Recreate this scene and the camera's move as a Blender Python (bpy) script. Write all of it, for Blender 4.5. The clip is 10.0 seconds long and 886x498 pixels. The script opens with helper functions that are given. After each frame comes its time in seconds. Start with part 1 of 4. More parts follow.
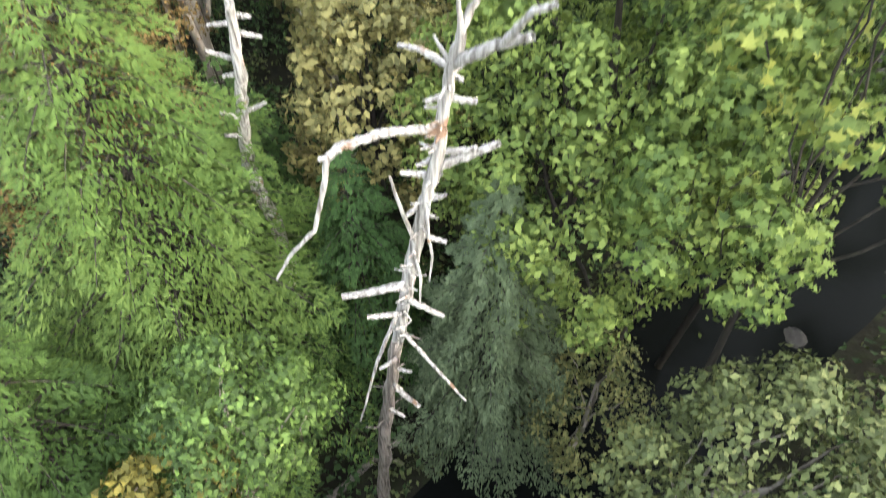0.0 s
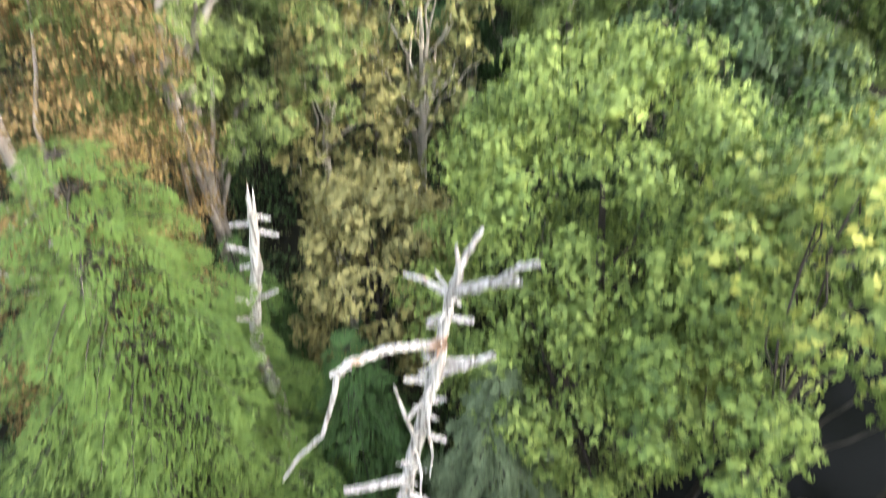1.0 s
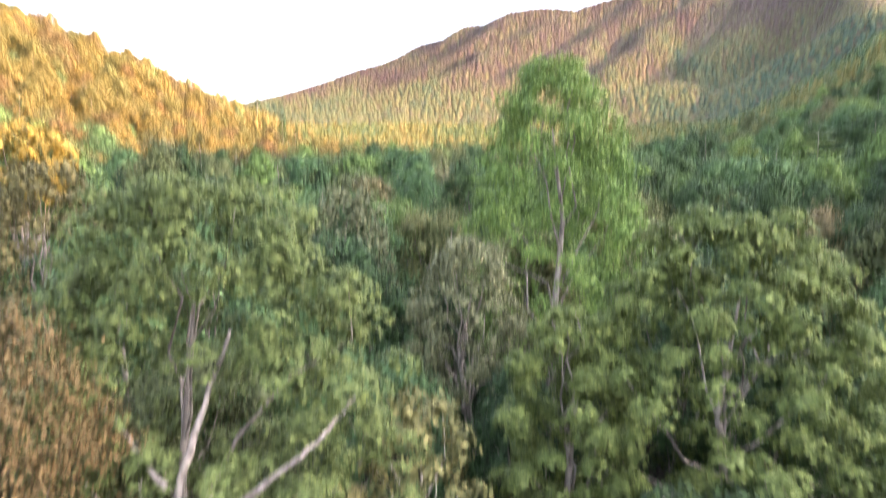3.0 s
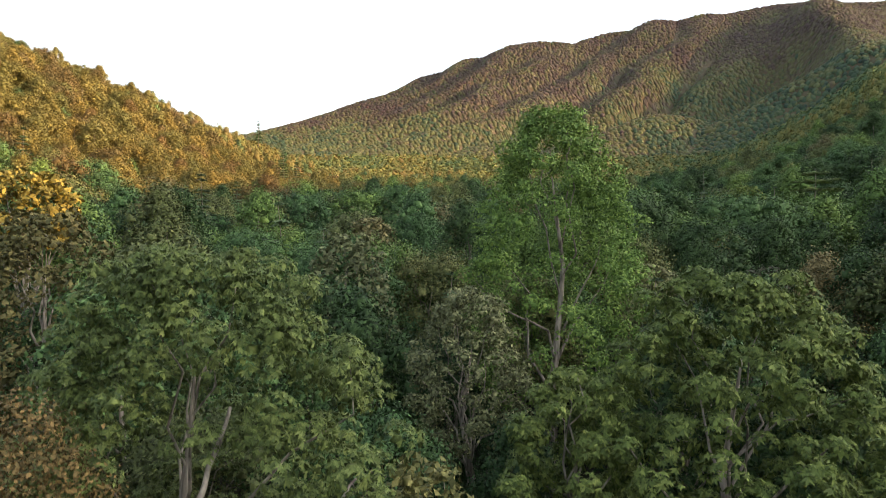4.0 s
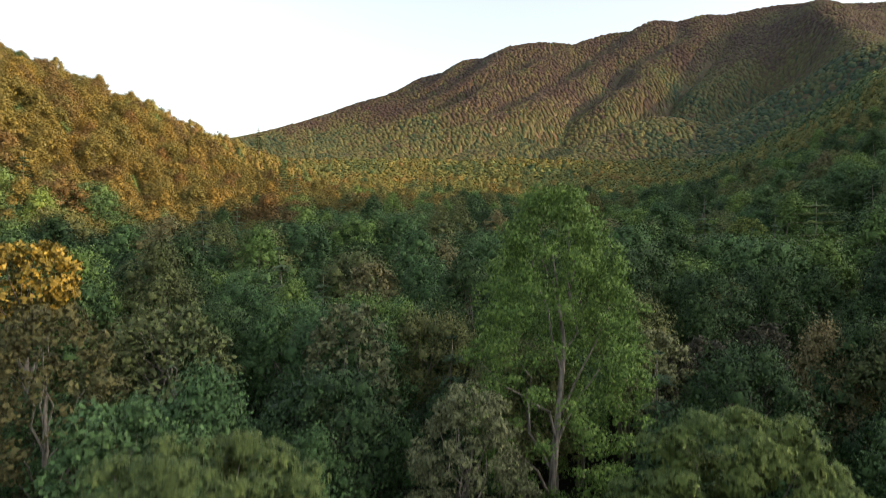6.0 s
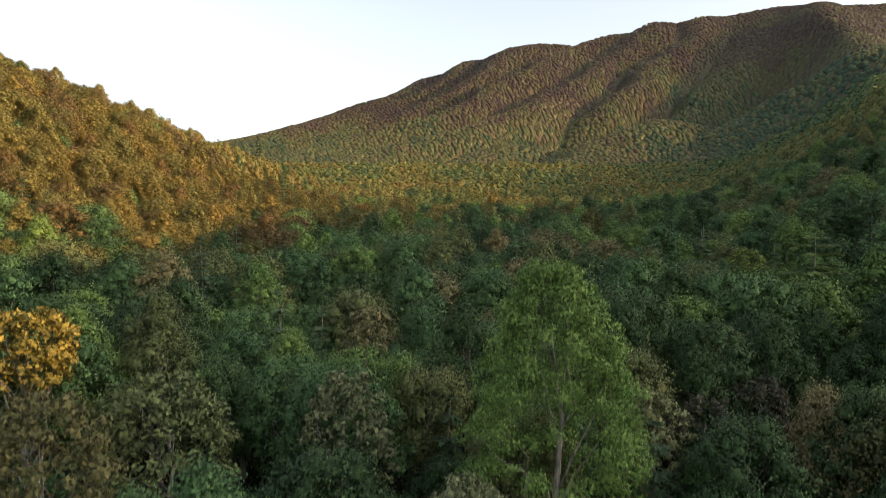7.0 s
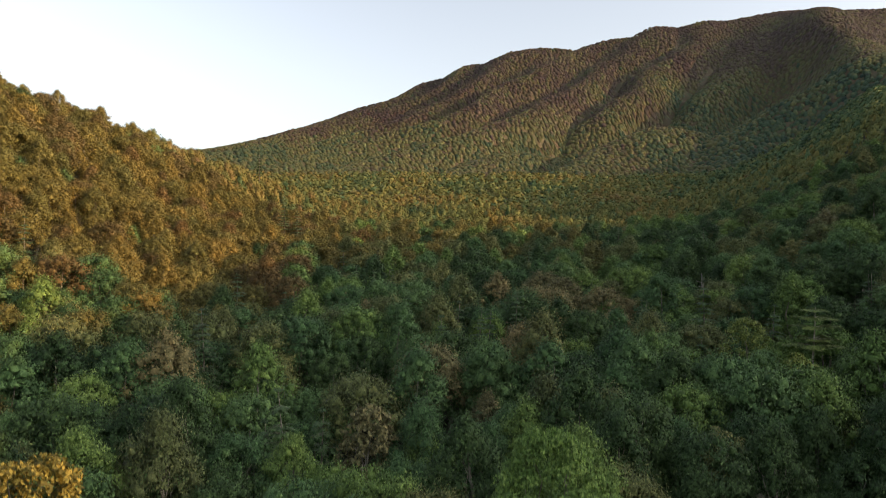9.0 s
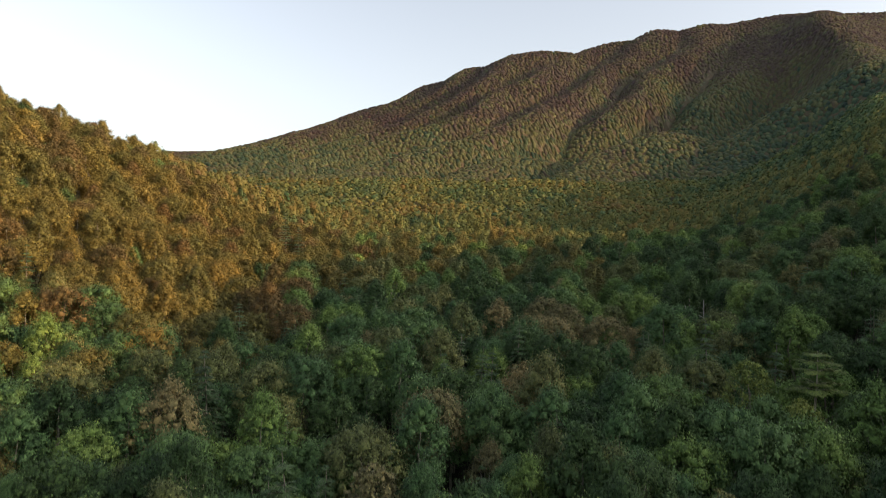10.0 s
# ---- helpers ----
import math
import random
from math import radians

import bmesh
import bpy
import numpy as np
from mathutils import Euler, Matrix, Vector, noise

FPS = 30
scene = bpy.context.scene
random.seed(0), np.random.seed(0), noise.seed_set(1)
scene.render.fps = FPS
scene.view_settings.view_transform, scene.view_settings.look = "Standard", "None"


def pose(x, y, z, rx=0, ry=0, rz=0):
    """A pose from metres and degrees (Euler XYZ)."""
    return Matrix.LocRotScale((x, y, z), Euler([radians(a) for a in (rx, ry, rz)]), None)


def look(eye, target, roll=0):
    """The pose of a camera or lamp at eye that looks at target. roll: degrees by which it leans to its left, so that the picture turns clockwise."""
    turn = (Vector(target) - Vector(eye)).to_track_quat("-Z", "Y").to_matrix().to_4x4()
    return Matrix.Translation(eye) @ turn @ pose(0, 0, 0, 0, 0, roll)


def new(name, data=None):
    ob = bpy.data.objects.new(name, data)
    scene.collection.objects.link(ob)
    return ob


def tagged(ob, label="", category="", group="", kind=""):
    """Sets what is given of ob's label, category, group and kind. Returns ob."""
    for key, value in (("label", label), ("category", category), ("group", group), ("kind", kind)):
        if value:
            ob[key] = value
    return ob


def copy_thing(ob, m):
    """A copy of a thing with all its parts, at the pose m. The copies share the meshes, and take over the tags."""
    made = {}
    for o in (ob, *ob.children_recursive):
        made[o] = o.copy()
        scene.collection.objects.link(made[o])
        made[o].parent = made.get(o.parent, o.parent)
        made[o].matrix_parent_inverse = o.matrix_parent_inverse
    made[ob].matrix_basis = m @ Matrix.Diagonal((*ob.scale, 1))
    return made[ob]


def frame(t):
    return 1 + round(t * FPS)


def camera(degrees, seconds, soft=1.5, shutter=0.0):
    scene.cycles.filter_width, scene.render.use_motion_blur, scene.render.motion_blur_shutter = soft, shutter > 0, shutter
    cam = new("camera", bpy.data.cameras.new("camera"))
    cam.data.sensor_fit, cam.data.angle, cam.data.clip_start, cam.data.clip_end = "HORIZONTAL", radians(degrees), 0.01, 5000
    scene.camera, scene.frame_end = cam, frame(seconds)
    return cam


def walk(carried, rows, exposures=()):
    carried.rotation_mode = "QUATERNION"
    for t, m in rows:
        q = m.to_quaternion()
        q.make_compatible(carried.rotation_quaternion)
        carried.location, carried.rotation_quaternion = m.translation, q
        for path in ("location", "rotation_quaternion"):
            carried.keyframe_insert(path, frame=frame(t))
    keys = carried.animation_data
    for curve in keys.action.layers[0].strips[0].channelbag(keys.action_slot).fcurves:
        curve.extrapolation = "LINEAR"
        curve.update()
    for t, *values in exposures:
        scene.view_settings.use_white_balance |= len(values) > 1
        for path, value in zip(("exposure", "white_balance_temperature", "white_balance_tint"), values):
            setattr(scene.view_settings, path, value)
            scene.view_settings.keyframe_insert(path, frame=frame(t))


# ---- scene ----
# ---- camera ----
cam = camera(69.2, 10.0, soft=0.9, shutter=0.8)
METRES, EYE, TILT, LEAN, TURN = 28.0, 16.0, -52.2, 0.0, 0.0
ROWS = [
    (0.0, 0.0, 0.0, 0.0, 0.0, 0.0, -0.0),
    (0.5, -0.0001, -0.0102, 0.0083, -0.01, 4.51, 0.02),
    (1.0, -0.0002, -0.0218, 0.0184, -0.04, 13.08, -0.03),
    (1.5, -0.0004, -0.034, 0.0285, -0.09, 22.25, -0.1),
    (2.0, -0.0007, -0.0468, 0.0391, -0.13, 31.3, -0.12),
    (2.5, -0.0006, -0.0592, 0.0496, -0.13, 40.42, -0.13),
    (3.0, -0.0017, -0.0721, 0.0612, -0.18, 49.41, -0.07),
    (3.1, -0.0019, -0.0747, 0.0631, -0.19, 51.3, -0.07),
    (3.2, -0.0021, -0.0773, 0.0651, -0.2, 52.12, -0.06),
    (4.5, -0.0043, -0.1105, 0.0904, -0.21, 52.12, -0.05),
    (5.0, -0.0053, -0.125, 0.1018, -0.21, 52.12, -0.06),
    (5.5, -0.0071, -0.1701, 0.1379, -0.21, 52.09, -0.05),
    (7.0, -0.0018, -0.3473, 0.2789, -0.25, 52.04, -0.09),
    (7.5, -0.0002, -0.4109, 0.3285, -0.25, 52.05, -0.1),
    (8.0, -0.0005, -0.4779, 0.3799, -0.25, 52.04, -0.14),
    (8.5, -0.0005, -0.5493, 0.4306, -0.27, 52.06, -0.17),
    (9.0, -0.003, -0.6263, 0.483, -0.29, 52.1, -0.2),
    (9.5, -0.008, -0.7037, 0.5397, -0.31, 52.15, -0.23),
    (10.0, -0.0157, -0.791, 0.6099, -0.35, 52.16, -0.29),
]
EXPOSURES = [(0.0, 4.15, 7000, 10), (1.0, 4.15, 6800, 12), (2.0, 4.2, 6450, 23), (2.5, 4.1, 6400, 29), (3.0, 3.6, 6400, 27), (3.2, 2.95, 6700, 15), (4.3, 2.08, 6900, 10), (5.0, 1.86, 6900, 10), (5.6, 1.7, 6900, 10), (7.0, 1.54, 6900, 11), (10.0, 1.23, 6900, 12)]
walk(cam, [(t, pose(0, 0, EYE, TILT, LEAN, TURN) @ pose(METRES * x, METRES * y, METRES * z, 90 + pitch, roll, yaw)) for t, x, y, z, yaw, pitch, roll in ROWS], EXPOSURES)

# ---- light: a low warm sun behind the right-hand hill, and the evening sky ----
SUN_EL = 16.0
TO_SUN = Vector((0.954, -0.3, math.tan(radians(SUN_EL)))).normalized()
world = bpy.data.worlds.new("evening_sky")
scene.world = world
world.use_nodes = True
wn = world.node_tree.nodes
sky = wn.new("ShaderNodeTexSky")
sky.sky_type = "NISHITA"
sky.sun_disc = False
sky.sun_elevation = radians(SUN_EL)
sky.sun_rotation = math.atan2(TO_SUN.x, TO_SUN.y)
sky.altitude = 300
sky.dust_density = 4.0
sky.ozone_density = 0.7
haze = wn.new("ShaderNodeHueSaturation")
haze.inputs["Saturation"].default_value = 0.56
world.node_tree.links.new(sky.outputs[0], haze.inputs["Color"])
world.node_tree.links.new(haze.outputs[0], wn["Background"].inputs[0])
wn["Background"].inputs[1].default_value = 0.15
sun = new("sun", bpy.data.lights.new("sun", "SUN"))
sun.data.energy = 2.3
sun.data.color = (1.0, 0.58, 0.23)
sun.data.angle = radians(0.5)
sun.matrix_world = look((0, 0, 0), -TO_SUN)

# ---- materials ----
def shader(name, rough=0.7):
    m = bpy.data.materials.new(name)
    m.use_nodes = True
    n, l = m.node_tree.nodes, m.node_tree.links
    b = n["Principled BSDF"]
    b.inputs["Roughness"].default_value = rough
    b.inputs["Specular IOR Level"].default_value = 0.3
    return m, n, l, b


def ramp(n, stops):
    r = n.new("ShaderNodeValToRGB")
    e = r.color_ramp.elements
    while len(e) < len(stops):
        e.new(0.5)
    for k, (p, c) in zip(e, stops):
        k.position, k.color = p, (*c, 1)
    return r


def leaf_material(name, stops, glow=0.13, attribute=False, scale=0.35, spread=0.4, rich=0.94, contrast=0.6, speck=3.5, mottle=0.75):
    """Foliage: the tone goes from tree to tree, from leaf to leaf and in soft patches; part of the light passes through the blade."""
    m, n, l, b = shader(name, 0.6)
    b.inputs["Specular IOR Level"].default_value = 0.1 if attribute else 0.2
    tint = 1.0 if attribute else 0.86
    per_leaf = n.new("ShaderNodeNewGeometry").outputs["Random Per Island"]
    if attribute:
        a = n.new("ShaderNodeAttribute")
        a.attribute_name = "tone"
        per_tree = a.outputs["Fac"]
    else:
        per_tree = n.new("ShaderNodeObjectInfo").outputs["Random"]
    noise_t = n.new("ShaderNodeTexNoise")
    noise_t.inputs["Scale"].default_value = scale
    noise_t.inputs["Detail"].default_value = 3
    geo = n.new("ShaderNodeNewGeometry")
    l.new(geo.outputs["Position"], noise_t.inputs["Vector"])

    def scaled(out, k, off):
        q = n.new("ShaderNodeMath")
        q.operation = "MULTIPLY_ADD"
        q.inputs[1].default_value, q.inputs[2].default_value = k, off
        l.new(out, q.inputs[0])
        return q.outputs[0]

    def plus(p, q):
        s = n.new("ShaderNodeMath")
        s.operation = "ADD"
        l.new(p, s.inputs[0])
        l.new(q, s.inputs[1])
        return s.outputs[0]
    if attribute:
        t = plus(scaled(per_tree, 1.0, 0.0), scaled(per_leaf, spread * 0.5, -spread * 0.25))
    else:
        t = plus(scaled(per_tree, 0.5, 0.07), scaled(per_leaf, spread, 0.0))
    t = plus(t, scaled(noise_t.outputs["Fac"], 0.5, -0.25))
    r = ramp(n, stops)
    l.new(t, r.inputs[0])
    hsv = n.new("ShaderNodeHueSaturation")
    l.new(r.outputs[0], hsv.inputs["Color"])
    hsv.inputs["Saturation"].default_value = rich
    l.new(hsv.outputs[0], b.inputs["Base Color"])
    fine = n.new("ShaderNodeTexNoise")
    fine.inputs["Scale"].default_value, fine.inputs["Detail"].default_value = speck, 3
    fine.inputs["Roughness"].default_value = 0.7
    l.new(geo.outputs["Position"], fine.inputs["Vector"])
    light = plus(scaled(per_leaf, contrast, tint - contrast / 2), scaled(fine.outputs["Fac"], mottle, -mottle / 2))
    low = n.new("ShaderNodeMath")
    low.operation = "MAXIMUM"
    low.inputs[1].default_value = 0.25
    l.new(light, low.inputs[0])
    l.new(low.outputs[0], hsv.inputs["Value"])
    bump = n.new("ShaderNodeBump")
    bump.inputs["Distance"].default_value = 0.9 / speck
    bump.inputs["Strength"].default_value = 0.8 * mottle / 2.2
    l.new(fine.outputs["Fac"], bump.inputs["Height"])
    l.new(bump.outputs[0], b.inputs["Normal"])
    tr = n.new("ShaderNodeBsdfTranslucent")
    l.new(hsv.outputs[0], tr.inputs["Color"])
    mix = n.new("ShaderNodeMixShader")
    mix.inputs[0].default_value = glow
    l.new(b.outputs[0], mix.inputs[1])
    l.new(tr.outputs[0], mix.inputs[2])
    l.new(mix.outputs[0], n["Material Output"].inputs[0])
    return m


def bark_material(name, dark, light, scale=6.0, bump=0.5, stain=None, grain=0.18):
    m, n, l, b = shader(name, 0.85)
    co = n.new("ShaderNodeTexCoord")
    mp = n.new("ShaderNodeMapping")
    mp.inputs["Scale"].default_value = (1, 1, grain)
    l.new(co.outputs["Object"], mp.inputs["Vector"])
    t = n.new("ShaderNodeTexNoise")
    t.inputs["Scale"].default_value, t.inputs["Detail"].default_value = scale, 6
    l.new(mp.outputs[0], t.inputs["Vector"])
    r = ramp(n, [(0.32, dark), (0.62, light)])
    l.new(t.outputs["Fac"], r.inputs[0])
    out = r.outputs[0]
    if stain:
        t2 = n.new("ShaderNodeTexNoise")
        t2.inputs["Scale"].default_value = 3.6
        l.new(co.outputs["Object"], t2.inputs["Vector"])
        r2 = ramp(n, [(0.63, (0, 0, 0)), (0.69, (0.85, 0.85, 0.85))])
        l.new(t2.outputs["Fac"], r2.inputs[0])
        mx = n.new("ShaderNodeMix")
        mx.data_type = "RGBA"
        l.new(r2.outputs[0], mx.inputs[0])
        l.new(out, mx.inputs[6])
        mx.inputs[7].default_value = (*stain, 1)
        out = mx.outputs[2]
    l.new(out, b.inputs["Base Color"])
    bp = n.new("ShaderNodeBump")
    bp.inputs["Strength"].default_value = bump
    bp.inputs["Distance"].default_value = 0.03
    l.new(t.outputs["Fac"], bp.inputs["Height"])
    l.new(bp.outputs[0], b.inputs["Normal"])
    return m


GREEN = leaf_material("oak_green_leaves", [(0.1, (0.0411, 0.0969, 0.0372)), (0.5, (0.072, 0.158, 0.0514)), (0.85, (0.111, 0.2, 0.06))])
DEEP = leaf_material("deep_green_leaves", [(0.1, (0.0247, 0.0582, 0.0214)), (0.5, (0.0432, 0.0946, 0.0286)), (0.9, (0.0741, 0.133, 0.0372))])
# Darker copy of DEEP: the understorey's shade is put into the leaf colour
SHADY = leaf_material("shade_darkened_leaves", [(0.1, (0.0194, 0.042, 0.0143)), (0.5, (0.0339, 0.0682, 0.0191)), (0.9, (0.0581, 0.0959, 0.0249))])
LIME = leaf_material("yellow_green_leaves", [(0.1, (0.0843, 0.15, 0.0383)), (0.5, (0.149, 0.218, 0.0495)), (0.8, (0.211, 0.266, 0.063)), (1.0, (0.284, 0.288, 0.0732))])
YELLOWOAK = leaf_material("yellowing_oak_leaves", [(0.1, (0.0948, 0.167, 0.0381)), (0.5, (0.167, 0.244, 0.0492)), (0.8, (0.236, 0.297, 0.0626)), (1.0, (0.318, 0.321, 0.0728))], glow=0.3)
HICKORY = leaf_material("hickory_leaves", [(0.1, (0.0705, 0.126, 0.0306)), (0.5, (0.124, 0.184, 0.0396)), (0.8, (0.176, 0.224, 0.0504)), (1.0, (0.238, 0.243, 0.0586))])
FRESH = leaf_material("bright_green_leaves", [(0.1, (0.0766, 0.159, 0.0364)), (0.5, (0.135, 0.256, 0.0513)), (0.9, (0.235, 0.337, 0.0684))], glow=0.26)
OLIVE = leaf_material("olive_leaves", [(0.1, (0.0764, 0.105, 0.036)), (0.5, (0.135, 0.165, 0.054)), (0.9, (0.216, 0.206, 0.0653))])
BROWN = leaf_material("autumn_brown_leaves", [(0.1, (0.107, 0.108, 0.0475)), (0.5, (0.194, 0.18, 0.075)), (0.9, (0.276, 0.22, 0.0875))])
AMBER = leaf_material("amber_leaves", [(0.1, (0.0897, 0.0925, 0.0288)), (0.5, (0.144, 0.115, 0.0352)), (0.9, (0.195, 0.124, 0.04))])
GOLD = leaf_material("golden_leaves", [(0.1, (0.136, 0.128, 0.024)), (0.5, (0.248, 0.2, 0.032)), (0.9, (0.36, 0.264, 0.04))])
NEEDLE = leaf_material("hemlock_needles", [(0.1, (0.05, 0.1, 0.02)), (0.5, (0.094, 0.165, 0.03)), (0.9, (0.15, 0.22, 0.042))], glow=0.2, contrast=0.22, spread=0.25, mottle=0.6)
BLUEGREEN = leaf_material("blue_green_needles", [(0.1, (0.07, 0.104, 0.05)), (0.5, (0.108, 0.15, 0.072)), (0.9, (0.155, 0.2, 0.095))], glow=0.15, contrast=0.22, mottle=0.6)
PINE = leaf_material("pine_needles", [(0.1, (0.038, 0.0851, 0.0357)), (0.5, (0.0646, 0.13, 0.051)), (0.9, (0.0988, 0.17, 0.0612))], glow=0.2)
MAPLE = leaf_material("yellowing_maple_leaves", [(0.1, (0.043, 0.0843, 0.0189)), (0.45, (0.0843, 0.146, 0.0275)), (0.8, (0.146, 0.202, 0.0361)), (1.0, (0.284, 0.275, 0.0473))])
# Darker copy of NEEDLE, with the shade put into its green
FERN = leaf_material("shaded_hemlock_needles", [(0.1, (0.032, 0.076, 0.02)), (0.5, (0.058, 0.124, 0.03)), (0.9, (0.095, 0.172, 0.04))], glow=0.15, contrast=0.22, mottle=0.6)
STRAW = leaf_material("straw_coloured_leaves", [(0.1, (0.12, 0.13, 0.045)), (0.5, (0.22, 0.21, 0.07)), (0.9, (0.31, 0.265, 0.085))])
LEAFY = leaf_material("mid_green_leaves", [(0.1, (0.0691, 0.135, 0.0339)), (0.5, (0.117, 0.215, 0.0461)), (0.9, (0.184, 0.277, 0.0582))])
SPRING = leaf_material("sunny_yellow_green_leaves", [(0.1, (0.125, 0.175, 0.0335)), (0.5, (0.2, 0.254, 0.0479)), (0.9, (0.283, 0.315, 0.067))])
SAGE = leaf_material("sage_green_leaves", [(0.1, (0.0612, 0.105, 0.0314)), (0.5, (0.103, 0.16, 0.0411)), (0.9, (0.156, 0.205, 0.053))])
TAN = leaf_material("tan_fading_leaves", [(0.1, (0.115, 0.133, 0.0594)), (0.5, (0.184, 0.204, 0.09)), (0.9, (0.249, 0.258, 0.109))])
DUSK = leaf_material("dull_brown_leaves", [(0.1, (0.0407, 0.045, 0.0275)), (0.5, (0.0757, 0.072, 0.0425)), (0.9, (0.121, 0.1, 0.06))])
# Darker copy of OLIVE: one tree's shade is put into the leaf colour
STRAWOLIVE = leaf_material("shade_dulled_olive_leaves", [(0.1, (0.06, 0.075, 0.026)), (0.5, (0.1, 0.11, 0.036)), (0.9, (0.15, 0.13, 0.044))])
HILLGOLD = leaf_material("sunlit_golden_leaves", [(0.1, (0.107, 0.107, 0.0269)), (0.5, (0.174, 0.143, 0.0314)), (0.9, (0.233, 0.167, 0.0336))])
RUSSET = leaf_material("russet_leaves", [(0.1, (0.084, 0.0796, 0.0291)), (0.5, (0.13, 0.0983, 0.0325)), (0.9, (0.17, 0.105, 0.0336))])
GILT = leaf_material("olive_gold_leaves", [(0.1, (0.0934, 0.104, 0.0291)), (0.5, (0.145, 0.137, 0.0347)), (0.9, (0.194, 0.161, 0.0381))])
STOPS = [(0.0, (0.028, 0.062, 0.034)), (0.25, (0.056, 0.106, 0.042)), (0.45, (0.14, 0.146, 0.04)), (0.6, (0.178, 0.132, 0.034)),
         (0.75, (0.118, 0.076, 0.0304)), (0.9, (0.084, 0.048, 0.0304)), (1.0, (0.16, 0.048, 0.032))]
# Far tones darkened and cooled: haze and weaker sun put into the colour
FAR_STOPS = [(0.0, (0.014, 0.032, 0.024)), (0.25, (0.032, 0.062, 0.032)), (0.45, (0.092, 0.096, 0.033)), (0.6, (0.068, 0.054, 0.033)),
             (0.75, (0.056, 0.037, 0.032)), (0.9, (0.048, 0.030, 0.031)), (1.0, (0.08, 0.032, 0.03))]
WOODS = leaf_material("woodland_leaves", STOPS, attribute=True, scale=0.2, speck=0.9, contrast=0.3, spread=0.14, mottle=0.6)
FAR_WOODS = leaf_material("haze_toned_woodland_leaves", FAR_STOPS, attribute=True, scale=0.12, glow=0.15, spread=0.16, contrast=0.3, rich=0.92, speck=0.55, mottle=0.7)
BARK = bark_material("grey_brown_bark", (0.09, 0.078, 0.065), (0.3, 0.27, 0.23))
# Dark bark; shade round the near trunks is put into its colour too
DARK_BARK = bark_material("dark_shade_toned_bark", (0.014, 0.012, 0.01), (0.05, 0.043, 0.035))
PALE_BARK = bark_material("pale_bark", (0.2, 0.18, 0.14), (0.48, 0.44, 0.37))
DEAD = bark_material("weathered_dead_wood", (0.11, 0.1, 0.088), (0.4, 0.385, 0.36), 24.0, 0.9, stain=(0.2, 0.11, 0.06), grain=0.07)
DEAD_LOW = bark_material("grey_dead_bark", (0.06, 0.048, 0.04), (0.25, 0.22, 0.19), 22.0, 0.9, grain=0.08)


def litter_material():
    m, n, l, b = shader("leaf_litter", 0.95)
    geo = n.new("ShaderNodeNewGeometry")
    t = n.new("ShaderNodeTexNoise")
    t.inputs["Scale"].default_value, t.inputs["Detail"].default_value = 2.5, 8
    l.new(geo.outputs["Position"], t.inputs["Vector"])
    # near litter cut to almost black: the canopy's shade is in its colour
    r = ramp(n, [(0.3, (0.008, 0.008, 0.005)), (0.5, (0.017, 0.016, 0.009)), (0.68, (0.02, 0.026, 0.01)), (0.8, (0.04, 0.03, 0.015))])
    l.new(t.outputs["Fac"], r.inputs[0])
    far = n.new("ShaderNodeTexNoise")
    far.inputs["Scale"].default_value, far.inputs["Detail"].default_value = 0.06, 6
    l.new(geo.outputs["Position"], far.inputs["Vector"])
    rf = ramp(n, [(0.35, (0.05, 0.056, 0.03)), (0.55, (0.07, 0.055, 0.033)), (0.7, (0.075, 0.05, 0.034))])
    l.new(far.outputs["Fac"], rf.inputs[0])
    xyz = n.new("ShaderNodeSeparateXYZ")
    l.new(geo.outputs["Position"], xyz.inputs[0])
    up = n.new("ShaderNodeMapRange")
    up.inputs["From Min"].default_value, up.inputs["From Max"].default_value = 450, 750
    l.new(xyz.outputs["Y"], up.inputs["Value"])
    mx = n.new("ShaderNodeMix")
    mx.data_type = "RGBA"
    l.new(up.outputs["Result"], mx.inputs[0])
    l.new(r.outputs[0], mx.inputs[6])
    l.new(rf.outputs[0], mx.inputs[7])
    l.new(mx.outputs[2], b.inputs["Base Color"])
    bp = n.new("ShaderNodeBump")
    bp.inputs["Distance"].default_value = 0.1
    l.new(t.outputs["Fac"], bp.inputs["Height"])
    l.new(bp.outputs[0], b.inputs["Normal"])
    return m


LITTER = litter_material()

# ---- the lie of the land ----
def soft(a, b, v):
    s = np.clip((v - a) / (b - a), 0, 1)
    return s * s * (3 - 2 * s)


def wavy(x, y, step, seed):
    """A cheap smooth noise in -1..1 with features about step metres across."""
    r = np.random.RandomState(seed)
    out = 0
    for k in range(5):
        a, p = r.uniform(0, 6.28, 2)
        w = 6.28 / step * r.uniform(0.6, 1.3)
        out = out + np.sin((x * math.cos(a) + y * math.sin(a)) * w + p)
    return out / 3.2


